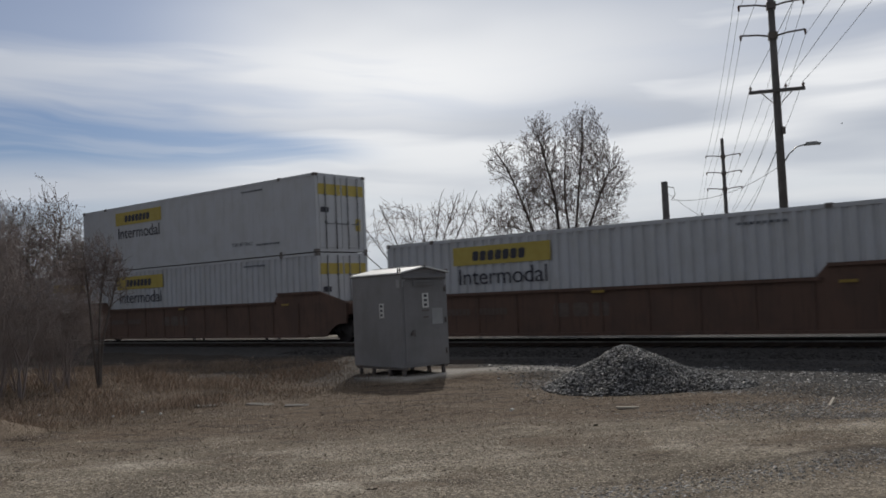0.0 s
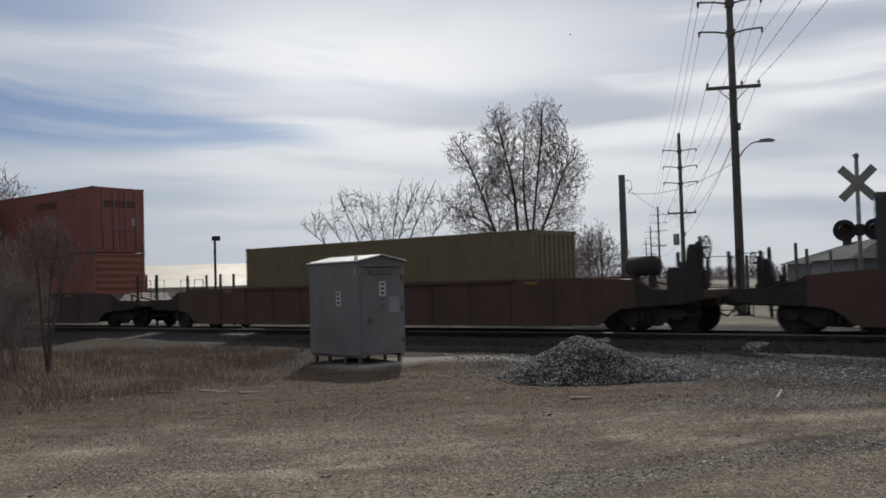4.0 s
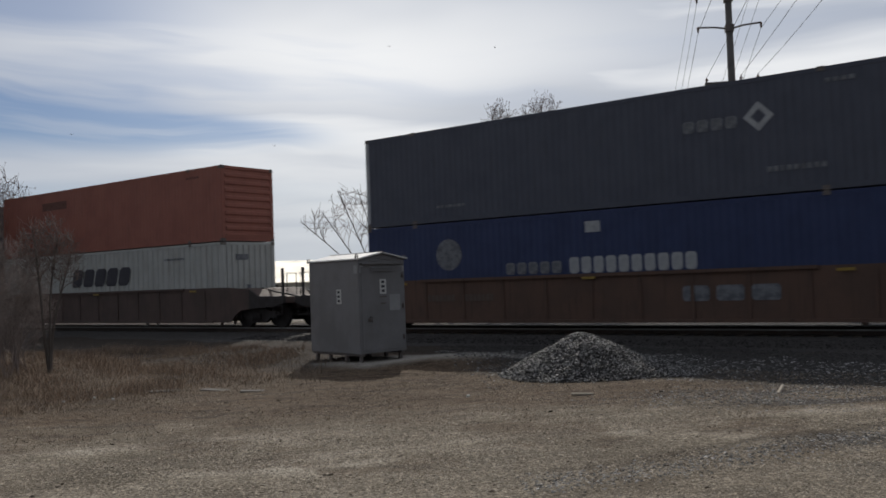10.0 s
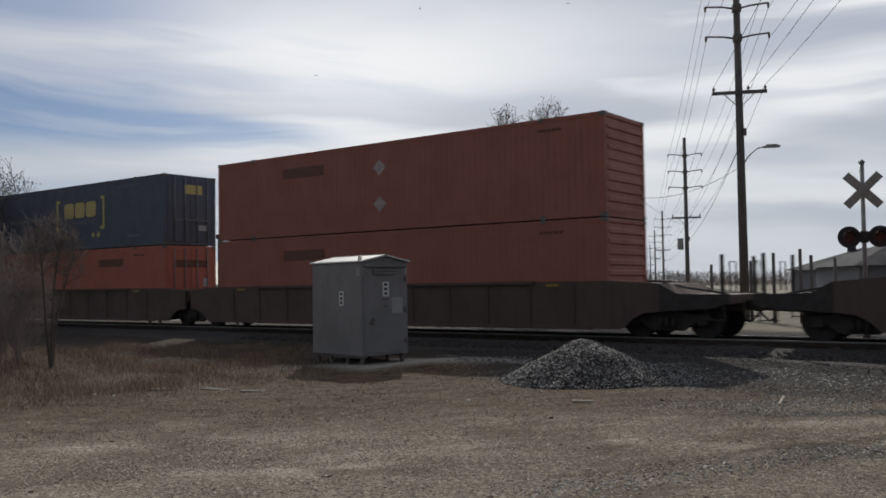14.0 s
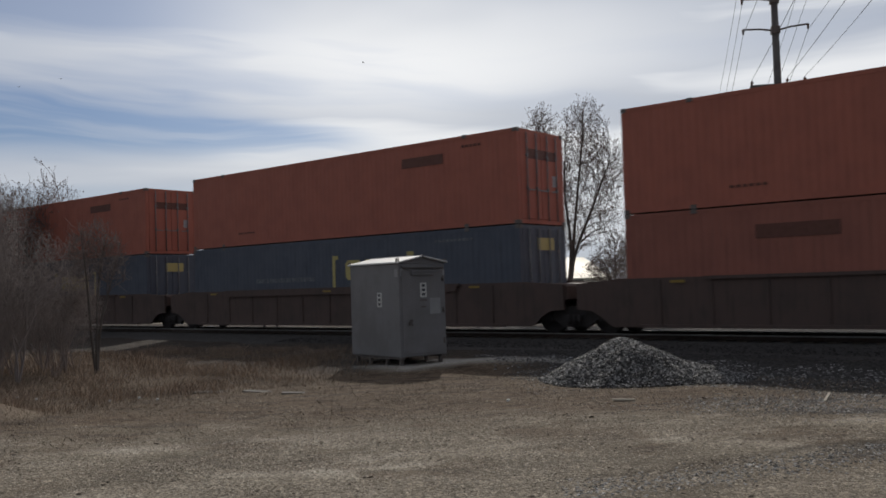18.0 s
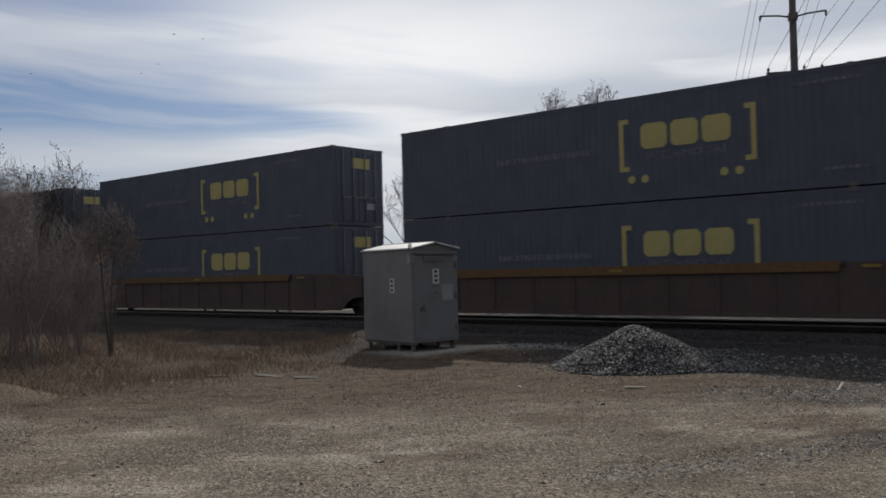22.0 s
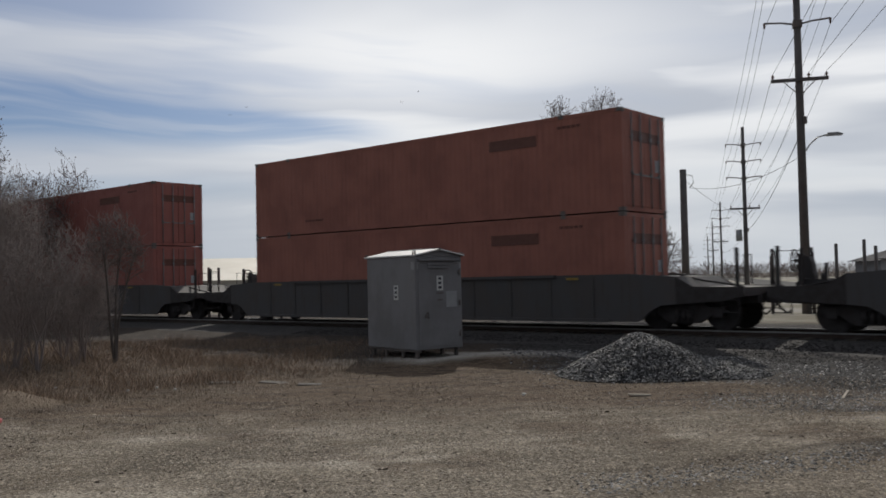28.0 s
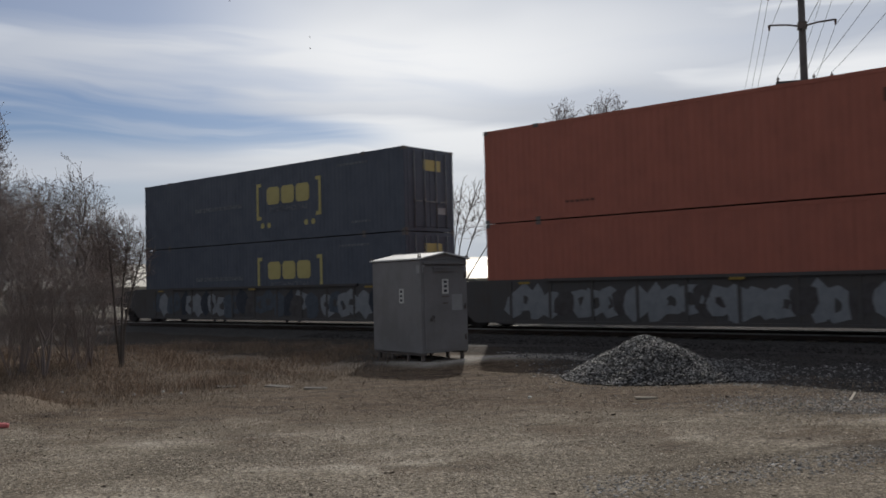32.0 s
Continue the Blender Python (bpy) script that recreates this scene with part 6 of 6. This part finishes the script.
# ---- power line ----
PORCELAIN = surface("brown_porcelain", (0.09, 0.045, 0.03), 0.3, amount=0.3)
WIRE = surface("black_wire", (0.03, 0.03, 0.032), 0.6, amount=0.2)
LINE_TURN = -15.0                  # the poles march away at this angle
POLES = [(3.6, -6.0), (14.66, 37.2), (23.1, 70.3), (43.2, 143.6), (58.0, 199.0), (78.0, 273.0)]
ARMS = ((14.75, 1.30), (13.42, 1.30), (12.12, 1.30))     # height and half width of the light steel arms


def pole_top(k):
    a, b = POLES[max(k - 1, 1) if k > 1 else k], POLES[min(k + 1, len(POLES) - 1)]
    return math.degrees(math.atan2(b[1] - a[1], b[0] - a[0])) - 90


def utility_pole(k, x, y, turn, sunk):
    p = thing("utility_pole", "tall weathered wooden power pole with crossarms and insulators", "utility pole", pose(x, y, sunk, 0, 0, turn), "poles of the power line")
    part("pole", tube(B(), (0, 0, -0.3), (0, 0, 16.2), 0.2, 0.125, 16), POLEWOOD, p)
    for z, w in ARMS:
        for s in (-1, 1):
            arm = part("line_post_arm", bent(B(), ((s * 0.1, 0, z), (s * 0.6, 0, z + 0.1), (s * w, 0, z + 0.15)), 0.04, 8), CASTING, p)
            part("insulator", tube(B(), (s * w, 0, z + 0.15), (s * w, 0, z - 0.08), 0.055, 0.035, 10), PORCELAIN, arm)
        part("arm_plate", box(B(), -0.18, 0.18, -0.19, 0.19, z - 0.14, z + 0.14), CASTING, p)
    beam = part("crossarm", box(B(), -1.12, 1.12, -0.24, -0.13, 9.67, 9.81), POLEWOOD, p)
    for s in (-1, 1):
        part("brace", tube(B(), (s * 0.62, -0.14, 9.69), (s * 0.08, -0.14, 9.15), 0.02, seg=6), CASTING, p)
    for dx in (-1.05, 0.36, 1.05):
        part("insulator", tube(tube(B(), (dx, -0.185, 9.81), (dx, -0.185, 10.03), 0.035, 0.02, 8), (dx, -0.185, 9.89), (dx, -0.185, 9.95), 0.065, seg=10), PORCELAIN, beam)
    part("cable_clamp", box(B(), 0.1, 0.24, -0.2, 0.0, 7.9, 8.2), CASTING, p)
    return p


def street_lamp_on(p):
    arm = part("lamp_arm", bent(B(), ((0.15, 0, 6.75), (0.35, 0.0, 7.05), (0.65, 0.0, 7.32), (1.0, 0.0, 7.4)), 0.03, 8), ALU, p, "bracket of a street lamp")
    head = B()
    prism(head, ((0.95, 7.35), (1.03, 7.47), (1.4, 7.48), (1.62, 7.41), (1.59, 7.35)), 1, -0.13, 0.13)
    part("lamp_head", head, ALU, arm, "grey unlit lamp head")


def wire_run(a, b, sag, r=0.012, n=14):
    bm = B()
    pts = []
    for i in range(n + 1):
        t = i / n
        q = Vector(a).lerp(Vector(b), t)
        q.z -= 4 * sag * t * (1 - t)
        pts.append(q)
    return bent(bm, pts, r, 5, False)


def build_power_line():
    mats = []
    for k, (x, y) in enumerate(POLES):
        turn = pole_top(k)
        p = utility_pole(k, x, y, turn, -2.95 if k > 1 else 0.0)
        if k == 1:
            street_lamp_on(p)
        if k == 2:
            part("transformer", tube(B(), (-0.5, 0, 7.2), (-0.5, 0, 8.1), 0.24, seg=16), ALU, p, "grey transformer can")
        mats.append(p.matrix_basis.copy())
    ends = [(s * w, 0, z - 0.08) for z, w in ARMS for s in (-1, 1)] + [(dx, -0.185, 10.03) for dx in (-1.05, 0.36, 1.05)] + [(0.2, -0.1, 8.0)]
    for k in range(len(POLES) - 1):
        for i, e in enumerate(ends if k else ends[:-1]):
            a, b = mats[k] @ Vector(e), mats[k + 1] @ Vector(e)
            r = 0.013 if e[2] < 9 else 0.009
            solid("power_wire", wire_run(a, b, 0.5 + 0.1 * (i % 3), r), WIRE, "thin black power wire strung between poles", "wire", group="wires of the power line")


build_power_line()


def build_stub_pole():
    x, y = ahead(-14.6, 45)
    p = thing("stub_pole", "short thick dark wooden service pole", "utility pole", pose(x, y, 0))
    part("pole", tube(B(), (0, 0, -0.2), (0, 0, 6.85), 0.19, 0.16, 16), POLEWOOD, p)
    part("bracket", bent(B(), ((0.15, 0, 6.6), (0.45, 0, 6.55), (0.5, 0, 6.2), (0.3, 0, 5.95)), 0.02, 6), CASTING, p)
    a = Vector((x + 0.3, y, 5.95))
    b = Vector((POLES[1][0], POLES[1][1], 6.6))
    solid("service_wire", wire_run(a, b, 0.5, 0.01), WIRE, "slack black service cable", "wire")
    solid("service_wire", wire_run(Vector((x, y, 6.4)), Vector((POLES[2][0], POLES[2][1], 6.2)), 0.3, 0.009), WIRE, "slack black service cable", "wire")


build_stub_pole()

# ---- beyond the track ----
SIDING = surface("white_metal_siding", (0.7, 0.69, 0.65), 0.5, second=(0.58, 0.56, 0.52), scale=0.4, amount=0.5)
METAL_ROOF = surface("bright_metal_roof", (0.72, 0.68, 0.6), 0.55, 0.35, second=(0.62, 0.58, 0.5), scale=0.3, amount=0.4)
SHINGLE = surface("grey_shingles", (0.06, 0.06, 0.066), 0.85, second=(0.045, 0.045, 0.05), scale=2.0, amount=0.6)
HOUSEWALL = surface("grey_clapboard", (0.2, 0.2, 0.21), 0.7, amount=0.4)
GLASSY = surface("dark_window_glass", (0.03, 0.035, 0.04), 0.08, amount=0.2)
ASPHALT = surface("worn_asphalt", (0.07, 0.068, 0.066), 0.9, second=(0.045, 0.044, 0.043), scale=1.0, amount=0.6, bump=0.3)


def build_far():
    # a long low white shed
    shed = thing("warehouse", "long low white metal warehouse with a pale pitched roof", "warehouse", pose(-10, 118, 0, 0, 0, 8))
    part("wall", box(B(), -48, 34, 0, 26, -0.2, 2.2), SIDING, shed)
    for s in (0, 1):
        r = B()
        ya, yb = (-0.8, 13.0) if not s else (26.8, 13.0)
        prism(r, ((ya, 2.1), (yb, 5.3), (yb, 5.42), (ya, 2.22)), 0, -48.6, 34.6)
        part("roof", r, METAL_ROOF, shed, "pale sheet-metal roof")
    for k in range(9):
        part("door", box(B(), -44 + k * 9, -41.5 + k * 9, -0.06, 0.0, 0, 2.0), GALV, shed)
    # grey-roofed houses by the road
    for az, d, w, turn in ((-28.3, 84, 9, 14), (-32.0, 66, 13, -8), (-39.0, 70, 13, 10)):
        x, y = ahead(az, d)
        h = thing("house", "low house with grey walls and grey shingle roof", "house", pose(x, y, 0, 0, 0, turn), "houses by the road")
        part("wall", box(B(), -w / 2, w / 2, -4, 4, -0.2, 2.6), HOUSEWALL, h)
        r = B()
        vs = [r.verts.new(v) for v in ((-w / 2 - 0.5, -4.5, 2.5), (w / 2 + 0.5, -4.5, 2.5), (w / 2 + 0.5, 4.5, 2.5), (-w / 2 - 0.5, 4.5, 2.5), (-w / 2 + 4, 0, 4.3), (w / 2 - 4, 0, 4.3))]
        for f in ((0, 1, 5, 4), (1, 2, 5), (2, 3, 4, 5), (3, 0, 4), (3, 2, 1, 0)):
            r.faces.new([vs[i] for i in f])
        part("roof", r, SHINGLE, h, "grey shingle roof")
        for k in (-0.28, 0.05, 0.3):
            win = part("window", box(B(), k * w, k * w + 1.2, -4.04, -4.0, 1.0, 2.1), GLASSY, h)
            part("frame", box(box(B(), k * w - 0.08, k * w, -4.06, -4.0, 0.92, 2.18), k * w + 1.2, k * w + 1.28, -4.06, -4.0, 0.92, 2.18), SIDING, win)
        part("chimney", box(B(), -1.2, -0.7, 0.4, 0.9, 3.5, 4.7), SHINGLE, h)
    # the road that crosses the track
    road = B()
    box(road, -3.6, 3.6, -24, 400, -0.1, 0.035)
    solid("road", road, ASPHALT, "worn grey asphalt road leading away", "road", pose(24.5, 44, 0, 0, 0, LINE_TURN), kind="structure")
    # lamp of a parking place
    x, y = ahead(11.3, 60)
    lamp = thing("parking_lamp", "dark pole lamp with a boxy unlit head", "street lamp", pose(x, y, 0))
    part("pole", tube(B(), (0, 0, 0), (0, 0, 5.0), 0.08, seg=10), BLACK, lamp)
    part("lamp_head", box(B(), -0.16, 0.34, -0.2, 0.2, 4.95, 5.25, 0.03), BLACK, lamp)
    # posts in the ground behind the track
    me = mesh_of(tube(B(), (0, 0, -0.1), (0, 0, 2.55), 0.07, 0.065, 10), "post", POLEWOOD)
    for az, d, s in ((15.4, 44, 1.0), (14.8, 45, 1.0), (11.0, 44, 0.98), (10.2, 45, 0.98), (-2.6, 40, 1.05), (-3.4, 40, 1.1), (-4.2, 41, 1.0), (-5.9, 40, 1.08), (-6.8, 42, 1.1), (-19.6, 40, 0.95), (-21.9, 40, 1.0), (-23.2, 38, 1.1), (-24.7, 38, 1.15), (-25.3, 38, 1.05), (-26.6, 38, 1.0)):
        x, y = ahead(az, d)
        ob = new("fence_post", me)
        ob.matrix_basis = pose(x, y, 0)
        ob.scale = (1, 1, s)
        tagged(ob, "plain dark wooden post standing behind the track", "post", "posts behind the track")
    # far woods
    rng = random.Random(12)
    verts, faces = [], []
    for k in range(2400):
        az = rng.uniform(-55, 60)
        d = rng.uniform(260, 320)
        x, y = ahead(az, d)
        h = rng.uniform(2.6, 5.6) * (1 + 0.4 * noise.noise((az * 0.2, 0, 0))) * (1.5 if az > 8 else 1.0)
        for j in range(22):
            a = rng.uniform(0, 6.28)
            ox, oy = rng.gauss(0, 1.8), rng.gauss(0, 1.8)
            z0 = rng.uniform(0, h * 0.75)
            b = len(verts)
            verts += [(x + ox - 0.11 * math.cos(a), y + oy - 0.11 * math.sin(a), z0), (x + ox + 0.11 * math.cos(a), y + oy + 0.11 * math.sin(a), z0), (x + ox * 1.4 + rng.gauss(0, 0.9), y + oy, min(h, z0 + h * rng.uniform(0.1, 0.3)))]
            faces.append((b, b + 1, b + 2))
    me = bpy.data.meshes.new("far_woods")
    me.from_pydata(verts, [], faces)
    me.materials.append(TWIG)
    tagged(new("far_woods", me), "distant belt of bare grey woods on the horizon", "woods", kind="stuff")


build_far()

# ---- litter on the lot ----


def build_litter():
    wood = surface("split_pale_wood", (0.5, 0.44, 0.36), 0.8, amount=0.5)
    solid("wood_scrap", box(box(B(), -0.17, 0.17, -0.03, 0.03, 0.0, 0.03, 0.005), -0.05, 0.2, 0.03, 0.07, 0.0, 0.02), wood, "splintered pale wood scrap on the lot", "wood scrap", pose(2.62, 12.79, lie(2.62, 12.79), 0, 4, 12))
    solid("stick", box(B(), -0.02, 0.02, -0.2, 0.2, 0, 0.035, 0.004), wood, "pale split stick lying on gravel", "stick", pose(5.39, 12.45, lie(5.39, 12.45), 12, 0, -35))
    for x, y, w in ((-2.5, 15.3, 0.4), (-4.0, 15.95, 0.8), (-3.2, 15.7, 0.5)):
        solid("concrete_slab", box(B(), -w / 2, w / 2, -0.1, 0.1, -0.05, 0.014, 0.004), CONCRETE, "flat broken concrete slab in dead grass", "concrete slab", pose(x, y, lie(x, y), 2, 3, random.uniform(-20, 20)), "slabs at the edge of the lot")
    paper = surface("white_litter", (0.7, 0.7, 0.68), 0.6, amount=0.3)
    rng = random.Random(14)
    for x, y in ((-6.78, 15.08), (-5.3, 14.4), (-5.0, 14.9), (-4.6, 14.6), (-7.3, 15.5), (1.0, 13.2)):
        b = B()
        bmesh.ops.create_icosphere(b, subdivisions=1, radius=0.03)
        for v in b.verts:
            v.co = Vector((v.co.x * rng.uniform(0.6, 1.3), v.co.y * rng.uniform(0.6, 1.3), v.co.z * rng.uniform(0.4, 1.0)))
        solid("paper_litter", b, paper, "crumpled white scrap caught in dead grass", "litter", pose(x, y, lie(x, y) + 0.04), "scraps on the lot")
    pink = surface("pink_plastic", (0.7, 0.2, 0.2), 0.5, amount=0.2)
    solid("plastic_scrap", box(B(), -0.07, 0.07, -0.04, 0.04, 0, 0.06, 0.015), pink, "pink plastic scrap beside the heap", "litter", pose(-5.89, 11.38, lie(-5.89, 11.38), 0, 5, 20))


build_litter()

# ---- what moves ----


def gone(t):
    i = min(len(GONE) - 2, max(0, int(t)))
    return GONE[i] + (GONE[i + 1] - GONE[i]) * (t - i)


def bird():
    b = thing("bird", "small dark bird in flight", "bird", group="birds in the sky")
    body = B()
    for p, q, r0, r1 in (((-0.16, 0, 0), (0.0, 0, 0), 0.02, 0.055), ((0.0, 0, 0), (0.12, 0, 0.01), 0.055, 0.035), ((0.12, 0, 0.01), (0.18, 0, 0.02), 0.035, 0.008)):
        tube(body, p, q, r0, r1, 8)
    part("body", body, BLACK, b)
    for s in (-1, 1):
        w = B()
        prism(w, ((0.08, s * 0.03), (0.1, s * 0.2), (0.0, s * 0.4), (-0.05, s * 0.2), (-0.06, s * 0.03)), 2, 0.0, 0.012)
        part("wing", w, BLACK, b, at=pose(0, 0, 0.02, s * 14, 0, 0))
    return b


# seconds, degrees left of straight ahead, degrees up: where each bird is seen, and its distance
FLIGHTS = [
    (150, ((0, -30, 12), (7, -6, 16), (9, -7.0, 15.4), (12, -5.0, 13.5), (14, 3.0, 18.0), (20, 20, 20), (32, 60, 24))),
    (150, ((0, -25, 9), (8, 0.0, 13.3), (9, 1.0, 14.5), (13, -5.8, 15.4), (14, -1.6, 17.4), (20, 20, 22), (32, 55, 26))),
    (160, ((0, 40, 5), (9, 18.6, 9.0), (12, 22.0, 11.0), (13, 12.6, 12.3), (16, 2, 14), (22, 17.0, 14.8), (32, 50, 20))),
    (160, ((0, 38, 6), (8, 18.0, 8.5), (9, 12.9, 8.5), (12, -5.6, 11.4), (13, -11.0, 14.0), (14, -11.2, 17.4), (20, -30, 24), (32, -60, 30))),
    (170, ((0, 60, 8), (20, 24.8, 13.0), (23, 10.1, 14.9), (26, 0, 12), (28, 2.0, 12.0), (29, 6.3, 12.6), (30, 7.0, 13.6), (31, 7.6, 14.7), (31.5, 8.4, 15.4), (32, 9.2, 15.6))),
    (170, ((0, 62, 9), (20, 35, 12.0), (27, 2.0, 11.2), (29, 6.2, 12.5), (30, 9.3, 15.2), (31, 8.0, 13.9), (31.5, 8.6, 14.7), (32, 9.2, 14.9))),
    (180, ((0, 50, 6), (22, 18, 13.0), (28, 14.0, 10.5), (29, 15.8, 13.4), (30, 16.7, 14.6), (31, 11.0, 16.0), (31.5, 12.5, 17.2), (32, 14.2, 17.6))),
    (180, ((0, 52, 7), (22, 19, 12.4), (28, 13.0, 11.0), (29, 15.3, 12.8), (30, 16.2, 14.2), (31, 10.6, 16.4), (31.5, 11.6, 16.7), (32, 13.2, 17.8))),
]


def motions():
    for ob, front, z in MOVING:
        walk(ob, [(t, on_track(front - GONE[t], RAIL + z)) for t in range(33)])
    # the wheels roll while they are before the lot
    for wheels, dx in WHEELSETS:
        place = [f for o, f, z in MOVING if o is wheels.parent.parent][0] - wheels.parent.matrix_basis.translation.x - dx
        rows = [(0.0, 0)]
        for k in range(961):
            if -7 < place - gone(k / 30) < 46:
                rows.append((k / 30, 0))
        if rows[-1][0] < 32.0:
            rows.append((32.0, 0))
        turn, done = 0.0, []
        for i, (t, _) in enumerate(rows):
            if i and t - rows[i - 1][0] < 0.05:
                turn += math.degrees((gone(t) - gone(rows[i - 1][0])) / WHEEL)
            if not done or t > done[-1][0] + 0.001:
                done.append((t, pose(dx, 0, WHEEL, 0, turn % 360, 0)))
        walk(wheels, done)
    for d, spots in FLIGHTS:
        b = bird()
        rows = []
        for i, (t, az, el) in enumerate(spots):
            x, y = ahead(az, d * math.cos(radians(el)))
            u = spots[min(i + 1, len(spots) - 1)][1] - spots[max(i - 1, 0)][1]
            rows.append((t, pose(x, y, 1.75 + d * math.sin(radians(el)), 0, 0, 175 if u > 0 else 95)))
        walk(b, rows)


motions()
